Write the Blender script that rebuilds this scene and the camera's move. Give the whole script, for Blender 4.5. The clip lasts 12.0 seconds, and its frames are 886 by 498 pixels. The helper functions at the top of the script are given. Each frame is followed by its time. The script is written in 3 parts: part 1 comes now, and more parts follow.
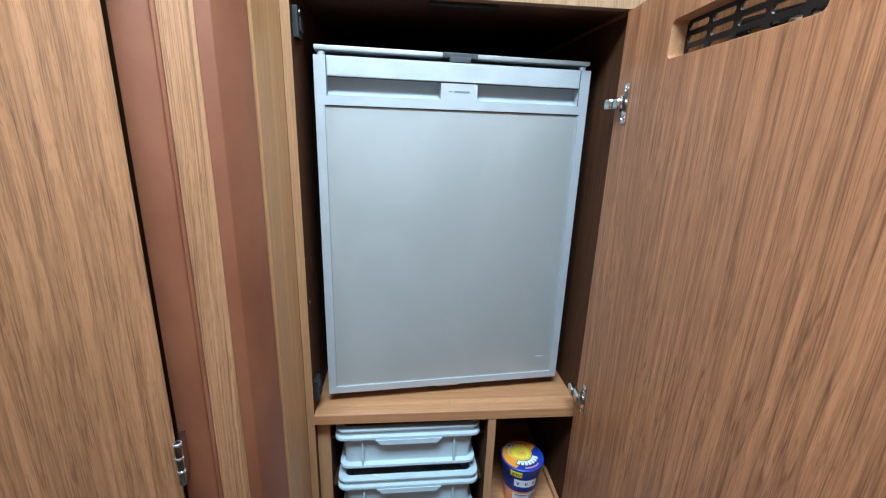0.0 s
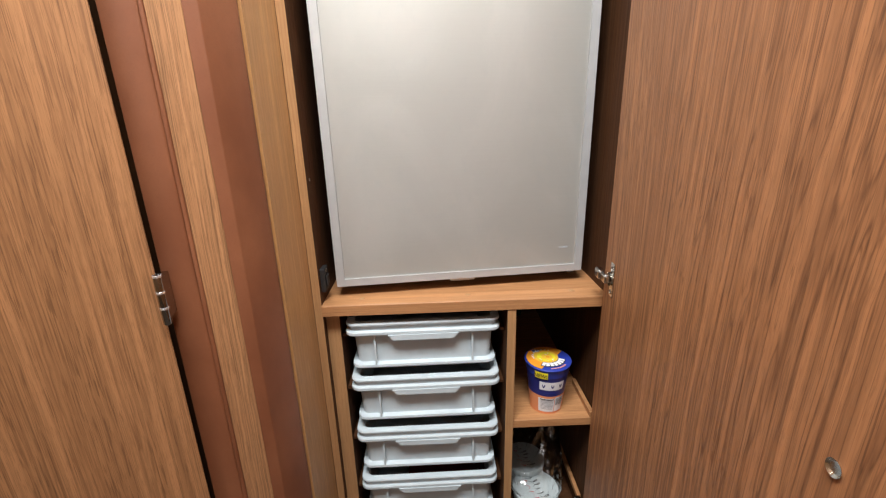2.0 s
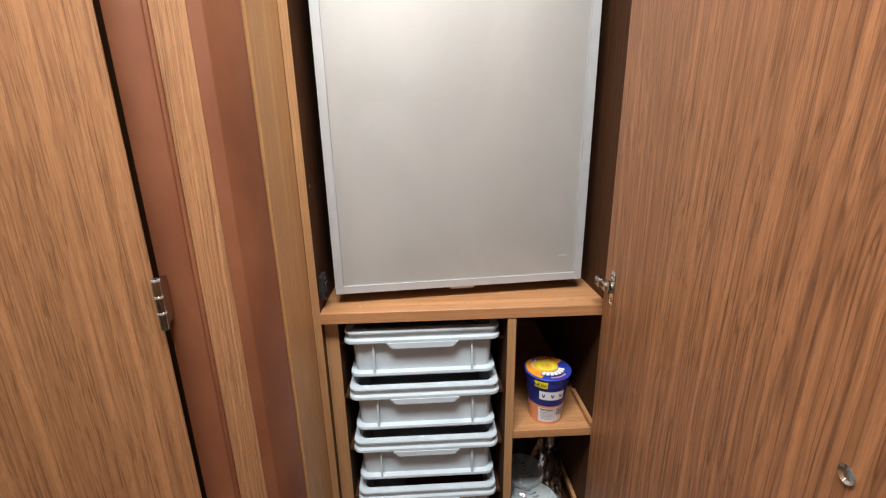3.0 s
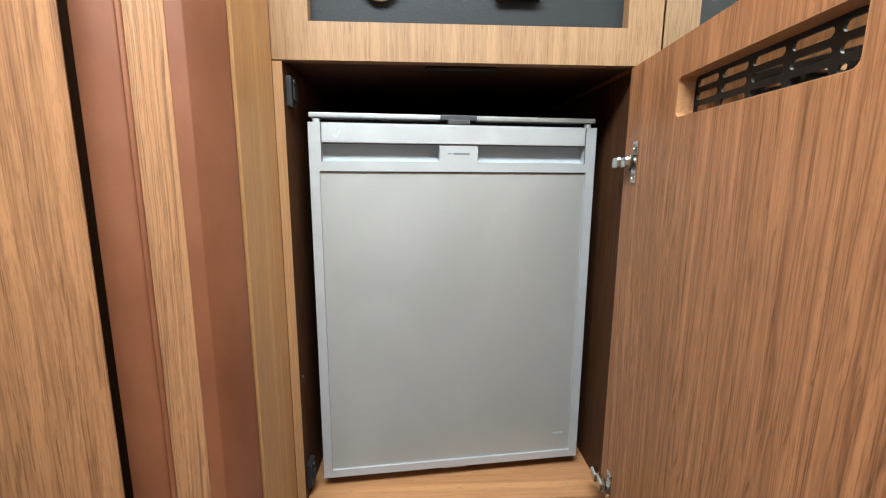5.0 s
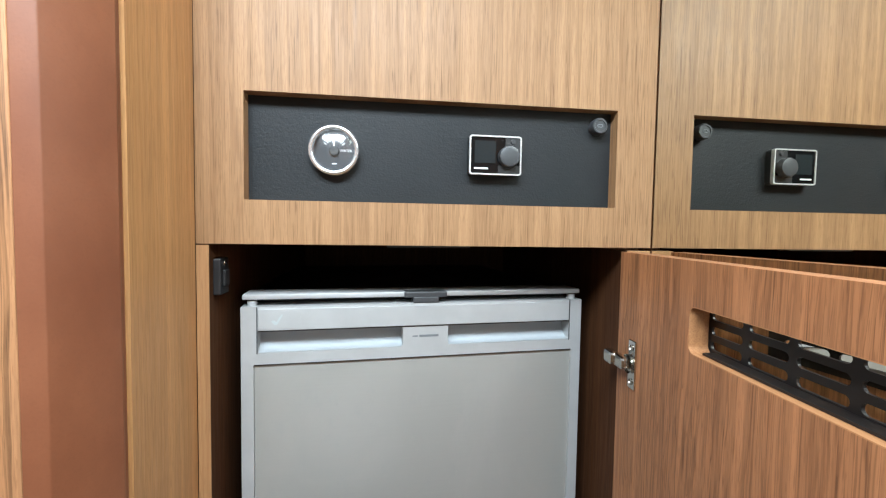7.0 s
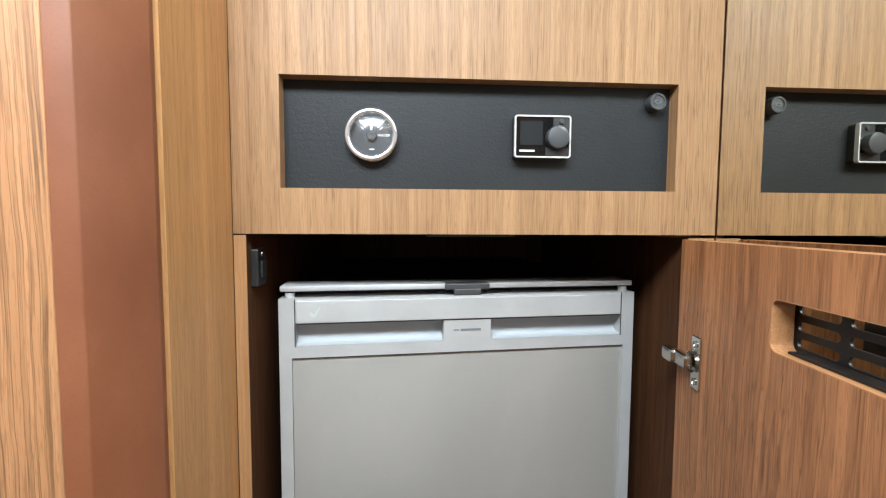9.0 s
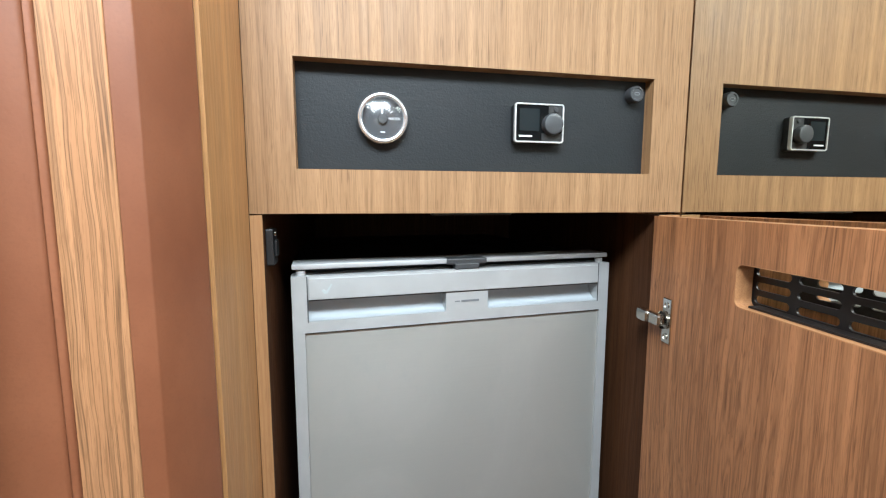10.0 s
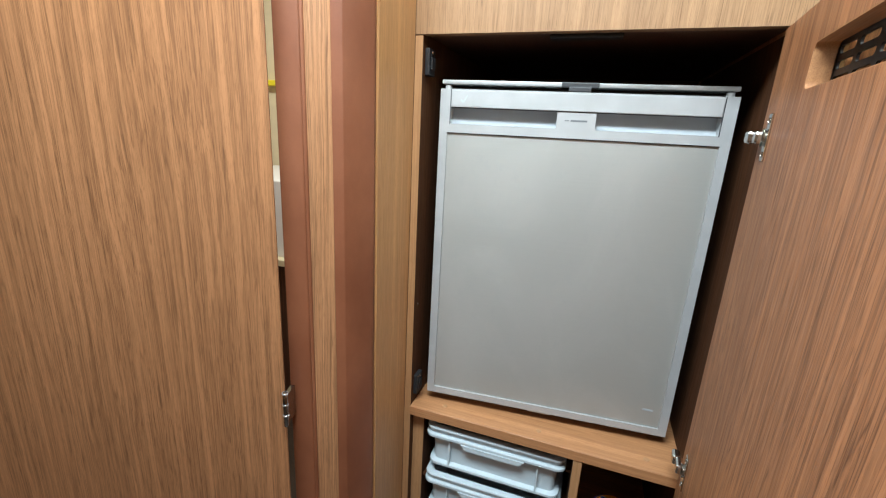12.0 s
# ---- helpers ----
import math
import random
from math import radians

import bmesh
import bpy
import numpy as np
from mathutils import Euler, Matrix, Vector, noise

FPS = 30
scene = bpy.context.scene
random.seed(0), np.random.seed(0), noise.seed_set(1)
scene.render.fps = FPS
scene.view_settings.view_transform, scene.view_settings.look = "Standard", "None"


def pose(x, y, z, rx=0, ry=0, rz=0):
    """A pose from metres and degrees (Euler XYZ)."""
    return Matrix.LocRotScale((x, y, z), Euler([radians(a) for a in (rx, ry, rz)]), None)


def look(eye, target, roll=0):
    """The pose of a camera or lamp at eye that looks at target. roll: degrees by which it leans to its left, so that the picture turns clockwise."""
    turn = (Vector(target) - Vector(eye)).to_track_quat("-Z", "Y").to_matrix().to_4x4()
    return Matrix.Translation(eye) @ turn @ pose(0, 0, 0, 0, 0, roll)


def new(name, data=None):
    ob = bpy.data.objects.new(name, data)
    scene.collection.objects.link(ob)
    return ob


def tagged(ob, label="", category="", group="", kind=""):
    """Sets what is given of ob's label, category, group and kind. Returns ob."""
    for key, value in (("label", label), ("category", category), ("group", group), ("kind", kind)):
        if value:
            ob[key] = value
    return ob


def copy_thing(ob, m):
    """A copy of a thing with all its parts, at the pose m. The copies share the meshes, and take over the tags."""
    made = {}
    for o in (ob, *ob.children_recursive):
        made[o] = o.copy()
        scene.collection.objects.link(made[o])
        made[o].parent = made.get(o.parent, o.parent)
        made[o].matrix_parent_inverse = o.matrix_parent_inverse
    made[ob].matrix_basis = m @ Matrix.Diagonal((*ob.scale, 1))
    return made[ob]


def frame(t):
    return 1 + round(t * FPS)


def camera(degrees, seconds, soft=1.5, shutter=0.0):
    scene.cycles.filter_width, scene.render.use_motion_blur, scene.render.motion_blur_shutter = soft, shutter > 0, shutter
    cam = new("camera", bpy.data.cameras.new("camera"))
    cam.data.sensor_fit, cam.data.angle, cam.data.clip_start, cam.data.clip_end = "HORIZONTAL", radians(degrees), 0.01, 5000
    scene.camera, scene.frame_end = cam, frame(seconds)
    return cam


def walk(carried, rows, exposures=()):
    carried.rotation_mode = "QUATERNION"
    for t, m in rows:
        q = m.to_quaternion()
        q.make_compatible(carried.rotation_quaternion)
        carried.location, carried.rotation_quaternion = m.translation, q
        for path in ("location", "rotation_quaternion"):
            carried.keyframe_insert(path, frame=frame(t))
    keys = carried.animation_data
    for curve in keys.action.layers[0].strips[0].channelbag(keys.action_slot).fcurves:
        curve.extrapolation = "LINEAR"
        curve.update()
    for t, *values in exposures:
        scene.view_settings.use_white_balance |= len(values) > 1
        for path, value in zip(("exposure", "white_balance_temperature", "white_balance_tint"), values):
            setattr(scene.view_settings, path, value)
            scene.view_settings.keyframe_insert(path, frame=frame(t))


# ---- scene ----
cam = camera(92.2, 12.0, soft=1.2)
PATH = [
    (0, (-0.097, -0.708, 1.135), (0.098, 1.203, 0.579), 1.9),
    (0.5, (-0.091, -0.719, 1.126), (-0.003, 1.185, 0.521), 1.1),
    (1, (-0.077, -0.715, 1.083), (-0.058, 1.154, 0.373), -1.1),
    (1.5, (-0.048, -0.716, 0.988), (-0.051, 1.153, 0.275), -2.3),
    (2, (-0.058, -0.707, 0.925), (-0.006, 1.197, 0.316), -1.5),
    (2.5, (-0.057, -0.708, 0.914), (0.004, 1.205, 0.334), -1.5),
    (2.7, (-0.064, -0.708, 0.911), (0.008, 1.206, 0.335), -1.3),
    (4.5, (-0.07, -0.672, 1.08), (-0.026, 1.285, 0.67), 0.4),
    (5, (-0.062, -0.656, 1.157), (0.04, 1.312, 0.813), 0.3),
    (5.5, (-0.036, -0.586, 1.29), (0.258, 1.382, 1.088), 0.5),
    (6, (-0.044, -0.597, 1.35), (0.294, 1.369, 1.203), 0.9),
    (6.2, (-0.045, -0.603, 1.345), (0.268, 1.368, 1.227), 1.2),
    (6.5, (-0.054, -0.59, 1.355), (0.233, 1.385, 1.227), 1.0),
    (7, (-0.056, -0.526, 1.34), (0.21, 1.453, 1.241), 0.9),
    (7.2, (-0.055, -0.51, 1.347), (0.193, 1.472, 1.241), 0.9),
    (8.8, (-0.074, -0.467, 1.334), (0.081, 1.525, 1.229), 0.4),
    (9, (-0.068, -0.495, 1.332), (0.059, 1.497, 1.205), 0.3),
    (9.5, (-0.106, -0.549, 1.323), (0.119, 1.435, 1.199), 0.4),
    (10, (-0.152, -0.525, 1.334), (0.238, 1.423, 1.105), 0.1),
    (10.5, (-0.168, -0.559, 1.316), (0.276, 1.377, 1.082), -0.3),
    (11, (-0.149, -0.602, 1.243), (0.088, 1.345, 0.855), 1.3),
    (11.5, (-0.043, -0.657, 1.165), (-0.293, 1.269, 0.689), 3.0),
    (12, (0.043, -0.724, 1.164), (-0.582, 1.099, 0.629), 3.0),
]
walk(cam, [(t, look(eye, target, roll)) for t, eye, target, roll in PATH],
     [(0.0, 0.18, 5050, 0), (0.6, 0.18, 5100, 0), (1.0, 0.22, 6200, 10), (1.5, 0.38, 6800, 14), (2.7, 0.40, 6950, 17), (4.4, 0.19, 5250, -1), (5.0, 0.11, 6250, 7), (5.5, 0.0, 6150, 7), (6.2, -0.18, 6150, 7), (7.0, -0.1, 6000, 7), (9.0, -0.08, 6250, 9), (9.5, -0.08, 6000, 7), (10.5, -0.06, 6000, 7), (11.0, 0.13, 7050, 13), (11.5, 0.15, 7200, 14), (12.0, 0.1, 6000, 5)])

# ---------------------------------------------------------------- light
world = bpy.data.worlds.new("world")
scene.world = world
world.use_nodes = True
wn = world.node_tree
sky = wn.nodes.new("ShaderNodeTexSky")
sky.sky_type, sky.sun_disc, sky.sun_elevation, sky.sun_rotation = "NISHITA", False, radians(40), radians(200)
wn.links.new(sky.outputs[0], wn.nodes["Background"].inputs[0])
wn.nodes["Background"].inputs[1].default_value = 0.1


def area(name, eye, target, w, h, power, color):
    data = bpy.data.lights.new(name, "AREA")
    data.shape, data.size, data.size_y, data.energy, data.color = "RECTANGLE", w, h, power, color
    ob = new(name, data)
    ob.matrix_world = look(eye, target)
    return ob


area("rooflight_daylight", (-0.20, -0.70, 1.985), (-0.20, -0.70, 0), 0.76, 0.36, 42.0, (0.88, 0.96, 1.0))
area("window_daylight", (-0.35, -2.17, 1.4), (-0.1, 0, 1.0), 1.0, 0.6, 0.9, (1.0, 0.97, 0.92))
area("washroom_light", (-1.1, 0.15, 1.98), (-1.1, 0.15, 0), 0.3, 0.3, 14.0, (1.0, 0.93, 0.8))


# ---------------------------------------------------------------- materials
def mat(name, color=(0.5, 0.5, 0.5), rough=0.5, metal=0.0, spec=0.5):
    m = bpy.data.materials.new(name)
    m.use_nodes = True
    b = m.node_tree.nodes["Principled BSDF"]
    b.inputs["Base Color"].default_value = (*color, 1)
    b.inputs["Roughness"].default_value = rough
    b.inputs["Metallic"].default_value = metal
    b.inputs["Specular IOR Level"].default_value = spec
    return m


def node(m, kind, **inputs):
    n = m.node_tree.nodes.new(kind)
    for key, value in inputs.items():
        n.inputs[key.replace("_", " ")].default_value = value
    return n


def link(m, a, b):
    m.node_tree.links.new(a, b)


def noise_at(m, scale3, scale=1.0, detail=3.0, rough=0.55, shift=True, distortion=0.0):
    """Noise in the object's own coordinates, stretched by scale3; each object has its own stretch of the pattern."""
    tc = node(m, "ShaderNodeTexCoord")
    mp = node(m, "ShaderNodeMapping")
    mp.inputs["Scale"].default_value = scale3
    if shift:
        info = node(m, "ShaderNodeObjectInfo")
        mul = node(m, "ShaderNodeVectorMath")
        mul.operation = "MULTIPLY"
        link(m, info.outputs["Random"], mul.inputs[0])
        mul.inputs[1].default_value = (3.7, 5.3, 2.9)
        add = node(m, "ShaderNodeVectorMath")
        link(m, tc.outputs["Object"], add.inputs[0])
        link(m, mul.outputs[0], add.inputs[1])
        link(m, add.outputs[0], mp.inputs["Vector"])
    else:
        link(m, tc.outputs["Object"], mp.inputs["Vector"])
    n = node(m, "ShaderNodeTexNoise", Scale=scale, Detail=detail, Roughness=rough, Distortion=distortion)
    link(m, mp.outputs[0], n.inputs["Vector"])
    return n.outputs["Fac"]


def ramp(m, fac, stops):
    r = node(m, "ShaderNodeValToRGB")
    e = r.color_ramp.elements
    while len(e) < len(stops):
        e.new(0.5)
    for k, (p, c) in enumerate(stops):
        e[k].position = p
        e[k].color = (*c, 1) if not isinstance(c, float) else (c, c, c, 1)
    link(m, fac, r.inputs[0])
    return r.outputs[0]


def mix(m, a, b, fac, mode="MIX"):
    x = node(m, "ShaderNodeMix")
    x.data_type, x.blend_type = "RGBA", mode
    for src, k in ((fac, 0), (a, 6), (b, 7)):
        if hasattr(src, "node"):
            link(m, src, x.inputs[k])
        else:
            x.inputs[k].default_value = src if k == 0 else (*src, 1)
    return x.outputs[2]


def bump(m, height, strength=0.2, distance=0.001):
    b = node(m, "ShaderNodeBump", Strength=strength, Distance=distance)
    link(m, height, b.inputs["Height"])
    link(m, b.outputs[0], m.node_tree.nodes["Principled BSDF"].inputs["Normal"])


def grain_at(m, coord, scale3, detail=2.0, rough=0.55, distortion=0.0):
    mp = node(m, "ShaderNodeMapping")
    mp.inputs["Scale"].default_value = scale3
    link(m, coord, mp.inputs["Vector"])
    n = node(m, "ShaderNodeTexNoise", Scale=1.0, Detail=detail, Roughness=rough, Distortion=distortion)
    link(m, mp.outputs[0], n.inputs["Vector"])
    return n.outputs["Fac"]


def times(m, a, b):
    x = node(m, "ShaderNodeMath")
    x.operation = "MULTIPLY"
    link(m, a, x.inputs[0])
    if hasattr(b, "node"):
        link(m, b, x.inputs[1])
    else:
        x.inputs[1].default_value = b
    return x.outputs[0]


def wood(name, light, mid, dark, along="z", lines=0.6, pore=0.6, rough=0.45, warp=0.02, pitch=105, fine=0.35, spec=0.42):
    """Veneer with its grain along one axis: wandering growth lines that break into short dark pores, over soft bands."""
    m = mat(name, light, rough, 0.0, spec)

    def s(across, length):
        return (across, across, length) if along == "z" else (length, across, across)

    tc = node(m, "ShaderNodeTexCoord")
    info = node(m, "ShaderNodeObjectInfo")
    mul = node(m, "ShaderNodeVectorMath")
    mul.operation = "MULTIPLY"
    link(m, info.outputs["Random"], mul.inputs[0])
    mul.inputs[1].default_value = (3.7, 5.3, 2.9)
    add = node(m, "ShaderNodeVectorMath")
    link(m, tc.outputs["Object"], add.inputs[0])
    link(m, mul.outputs[0], add.inputs[1])
    plain = add.outputs[0]
    # the lines wander sideways: broadly, and a little at short range
    drift = grain_at(m, plain, s(4.0, 1.3), 1.0)
    wobble = grain_at(m, plain, s(26, 9.0), 2.0)
    bend = node(m, "ShaderNodeVectorMath")
    bend.operation = "SCALE"
    bend.inputs[0].default_value = (1, 1, 0) if along == "z" else (0, 1, 1)
    both = node(m, "ShaderNodeMath")
    both.operation = "ADD"
    link(m, times(m, drift, 5.0 * warp), both.inputs[0])
    link(m, times(m, wobble, 0.005), both.inputs[1])
    link(m, both.outputs[0], bend.inputs["Scale"])
    moved = node(m, "ShaderNodeVectorMath")
    link(m, plain, moved.inputs[0])
    link(m, bend.outputs[0], moved.inputs[1])
    at = moved.outputs[0]

    band = grain_at(m, at, s(9, 0.6), 3.0)
    bold_zone = grain_at(m, at, s(5, 0.5), 1.0)
    growth = grain_at(m, at, s(pitch, 0.9), 1.2, 0.45)
    thin = grain_at(m, at, s(2.3 * pitch, 2.2), 1.5, 0.5)
    dash = grain_at(m, at, s(330, 11.0), 2.0, 0.6)
    fleck = grain_at(m, plain, s(700, 20.0), 1.0)
    silk = grain_at(m, plain, s(900, 60.0), 2.0, 0.6)
    high = tuple(min(1, 1.14 * v) for v in light)
    c = ramp(m, band, [(0.34, mid), (0.64, light)])
    c = mix(m, c, high, ramp(m, growth, [(0.34, 0.6), (0.45, 0.0)]))
    c = mix(m, c, mid, ramp(m, growth, [(0.52, 0.0), (0.64, 0.6)]))
    # narrow growth lines, stronger in some stretches of the board, broken up by the dashes
    zone = ramp(m, bold_zone, [(0.38, 0.62), (0.58, 1.0)])
    broken = ramp(m, dash, [(0.38, 0.5), (0.5, 1.0)])
    c = mix(m, c, dark, times(m, times(m, ramp(m, growth, [(0.445, 0.0), (0.475, lines), (0.5, 0.25 * lines), (0.545, 0.1 * lines), (0.575, lines), (0.61, 0.0)]), zone), broken))
    c = mix(m, c, dark, times(m, ramp(m, thin, [(0.47, 0.0), (0.5, fine), (0.53, 0.1 * fine), (0.6, 0.5 * fine)]), broken))
    c = mix(m, c, tuple(0.7 * v for v in dark), times(m, ramp(m, fleck, [(0.57, 0.0), (0.63, pore)]), ramp(m, growth, [(0.44, 0.35), (0.6, 1.0)])))
    c = mix(m, c, mid, ramp(m, silk, [(0.45, 0.0), (0.7, 0.5)]))
    c = mix(m, c, dark, ramp(m, silk, [(0.53, 0.0), (0.68, 0.3)]))
    b = m.node_tree.nodes["Principled BSDF"]
    link(m, c, b.inputs["Base Color"])
    link(m, ramp(m, dash, [(0.3, rough - 0.04), (0.75, rough + 0.12)]), b.inputs["Roughness"])
    bump(m, thin, 0.1, 0.0004)
    return m


VENEER = wood("oak_veneer", (0.345, 0.197, 0.094), (0.298, 0.166, 0.077), (0.165, 0.082, 0.034), lines=0.52, pore=0.65, rough=0.5, warp=0.004, pitch=110, fine=0.48)
VENEER_SIDE = wood("golden_oak_veneer", (0.49, 0.258, 0.103), (0.43, 0.22, 0.085), (0.22, 0.108, 0.04), lines=0.35, pore=0.3, warp=0.003, pitch=120, fine=0.35)
VENEER_DEEP = wood("warm_oak_veneer", (0.415, 0.183, 0.077), (0.35, 0.148, 0.061), (0.088, 0.033, 0.012), lines=0.8, pore=0.45, rough=0.45, warp=0.016, pitch=88, fine=0.6)
VENEER_DOOR = wood("brown_oak_veneer", (0.362, 0.17, 0.0735), (0.305, 0.141, 0.0595), (0.10, 0.042, 0.016), lines=0.66, pore=0.6, rough=0.42, warp=0.006, pitch=120, fine=0.55)
VENEER_ZEBRA = wood("streaked_oak_veneer", (0.40, 0.20, 0.092), (0.35, 0.167, 0.074), (0.10, 0.046, 0.019), lines=0.85, pore=0.4, rough=0.42, warp=0.003, pitch=170, fine=0.6)
VENEER_FLAT = wood("oak_veneer_lengthwise", (0.45, 0.222, 0.096), (0.385, 0.182, 0.077), (0.22, 0.095, 0.037), along="x", lines=0.4, pore=0.3, warp=0.006)
# oak darkened far below the fronts: the cabinet's inner shade is in the colour
INTERIOR_SHADE = wood("oak_interior_shade", (0.08, 0.033, 0.0135), (0.068, 0.027, 0.011), (0.036, 0.014, 0.006), rough=0.6, warp=0.005, spec=0.15)
EDGE_BAND = wood("oak_edge_band", (0.42, 0.23, 0.105), (0.38, 0.204, 0.092), (0.27, 0.132, 0.053), lines=0.4, pore=0.3, warp=0.004)


def leather(name, color, other, rough=0.5, depth=0.25, spec=0.55):
    m = mat(name, color, rough, 0.0, spec)
    broad = noise_at(m, (9, 9, 5), 1.0, 4.0, 0.6)
    fine = noise_at(m, (420, 420, 420), 1.0, 3.0, 0.6)
    crease = noise_at(m, (90, 90, 240), 1.0, 3.0, 0.6, True, 0.8)
    c = ramp(m, broad, [(0.32, other), (0.66, color)])
    c = mix(m, c, tuple(0.8 * v for v in other), ramp(m, fine, [(0.5, 0.0), (0.75, 0.2)]))
    link(m, c, m.node_tree.nodes["Principled BSDF"].inputs["Base Color"])
    h = mix(m, fine, crease, 0.45)
    bump(m, h, depth, 0.0006)
    return m


LEATHER = leather("brown_leather", (0.225, 0.082, 0.037), (0.155, 0.050, 0.021), 0.47, 0.25, 0.5)
LEATHER_DARK = leather("charcoal_leather", (0.017, 0.0185, 0.0198), (0.0125, 0.0145, 0.0162), 0.55, 0.9, 0.28)


def steel():
    m = mat("brushed_steel", (0.42, 0.42, 0.39), 0.5, 0.42)
    brush = noise_at(m, (6, 6, 1400), 1.0, 3.0, 0.6)
    smear = noise_at(m, (6, 6, 3.5), 1.0, 5.0, 0.6, True, 1.2)
    dust = noise_at(m, (45, 45, 30), 1.0, 4.0, 0.7)
    b = m.node_tree.nodes["Principled BSDF"]
    c = ramp(m, brush, [(0.3, (0.385, 0.383, 0.356)), (0.7, (0.397, 0.395, 0.367))])
    c = mix(m, c, (0.49, 0.468, 0.44), ramp(m, smear, [(0.42, 0.0), (0.72, 0.4)]))
    link(m, mix(m, c, (0.355, 0.36, 0.35), ramp(m, dust, [(0.56, 0.0), (0.8, 0.4)])), b.inputs["Base Color"])
    link(m, ramp(m, smear, [(0.35, 0.5), (0.7, 0.6)]), b.inputs["Roughness"])
    bump(m, brush, 0.015, 0.0002)
    return m


def plastic(name, color, rough=0.45, spec=0.5, vary=0.06, metal=0.0):
    m = mat(name, color, rough, metal, spec)
    n = noise_at(m, (25, 25, 25), 1.0, 5.0, 0.65)
    fine = noise_at(m, (900, 900, 900), 1.0, 2.0, 0.5)
    lo, hi = tuple(v * (1 - vary) for v in color), tuple(min(1, v * (1 + vary)) for v in color)
    b = m.node_tree.nodes["Principled BSDF"]
    link(m, ramp(m, n, [(0.3, lo), (0.7, hi)]), b.inputs["Base Color"])
    link(m, ramp(m, n, [(0.3, rough - 0.06), (0.75, rough + 0.08)]), b.inputs["Roughness"])
    bump(m, fine, 0.08, 0.0003)
    return m


STEEL = steel()
SILVER = plastic("silver_paint", (0.445, 0.452, 0.45), 0.45, 0.5, 0.05, 0.3)
POCKET = plastic("pale_silver_plastic", (0.38, 0.41, 0.43), 0.42, 0.5, 0.04)
BIN_GREY = plastic("grey_polypropylene", (0.48, 0.55, 0.58), 0.42, 0.5, 0.07)
BLACK = plastic("black_plastic", (0.018, 0.018, 0.019), 0.4, 0.5, 0.2)
GRILLE = plastic("bronze_anodised", (0.022, 0.019, 0.018), 0.42, 0.5, 0.12, 0.4)
RUBBER = plastic("dark_rubber", (0.035, 0.036, 0.038), 0.55, 0.4, 0.15)
KNOB = plastic("graphite_plastic", (0.045, 0.047, 0.05), 0.42, 0.5, 0.1)
BRIGHT_CHROME = mat("bright_chrome", (0.92, 0.93, 0.95), 0.16, 0.8)
DARK_CHROME = mat("dark_chrome", (0.34, 0.33, 0.32), 0.16, 1.0)
CHROME = mat("chrome", (0.82, 0.82, 0.82), 0.09, 1.0)
ALUMINIUM = mat("bright_aluminium", (0.8, 0.8, 0.8), 0.3, 0.55)
NICKEL = mat("nickel", (0.62, 0.60, 0.56), 0.22, 1.0)
COPPER = plastic("brushed_copper_clip", (0.30, 0.21, 0.17), 0.36, 0.5, 0.1, 0.8)
DISPLAY = mat("display_glass", (0.006, 0.0065, 0.007), 0.12, 0.0, 0.2)
SCREEN = mat("lcd_screen", (0.016, 0.021, 0.023), 0.2, 0.0, 0.3)
WHITE = mat("white_print", (0.8, 0.8, 0.8), 0.5)
GREYPRINT = mat("grey_print", (0.16, 0.17, 0.18), 0.5)
DIAL = plastic("dial_face", (0.045, 0.048, 0.052), 0.5, 0.4, 0.08)
MIRROR = mat("mirror_glass", (0.78, 0.765, 0.68), 0.015, 1.0)
PLASTER = plastic("off_white_laminate", (0.70, 0.68, 0.64), 0.6, 0.3, 0.03)
CREAM = plastic("cream_laminate", (0.72, 0.64, 0.44), 0.5, 0.3, 0.04)
FLOORING = wood("floor_laminate", (0.062, 0.04, 0.025), (0.05, 0.032, 0.02), (0.03, 0.018, 0.01), along="x")
# dark wood of the vanity; on the niche top it stands in for shade
DARKWOOD_AND_SHADE = wood("dark_vanity_wood_and_niche_shade", (0.10, 0.045, 0.025), (0.08, 0.035, 0.02), (0.04, 0.018, 0.01), warp=0.01)
# near-black grain that paints the shade in the door gap
GAP_SHADE = wood("gap_shade_panel", (0.022, 0.012, 0.008), (0.018, 0.01, 0.006), (0.01, 0.005, 0.003), warp=0.005)
ORANGE = plastic("orange_print", (0.80, 0.30, 0.028), 0.4, 0.5, 0.05)
SALMON = plastic("pale_orange_print", (0.74, 0.27, 0.12), 0.4, 0.5, 0.05)
BLUE = plastic("blue_print", (0.022, 0.045, 0.32), 0.36, 0.5, 0.08)
NAVY = plastic("navy_print", (0.02, 0.025, 0.16), 0.36, 0.5, 0.08)
YELLOW = plastic("yellow_print", (0.80, 0.68, 0.03), 0.4, 0.5, 0.04)
GOLD = plastic("noodle_yellow_print", (0.82, 0.50, 0.05), 0.4, 0.5, 0.15)
PAPER = plastic("white_paper_print", (0.74, 0.74, 0.76), 0.5, 0.4, 0.03)
PINK = plastic("pink_print", (0.72, 0.30, 0.26), 0.45, 0.4, 0.06)
INK = mat("black_ink", (0.02, 0.02, 0.02), 0.5)
RED = mat("red_ink", (0.5, 0.04, 0.04), 0.5)
MAROON = plastic("maroon_cloth", (0.12, 0.012, 0.02), 0.8, 0.2, 0.2)
CARD = plastic("grey_white_card", (0.47, 0.52, 0.52), 0.5, 0.4, 0.05)
TEAL = plastic("dark_teal_fabric", (0.014, 0.04, 0.02), 0.7, 0.2, 0.3)


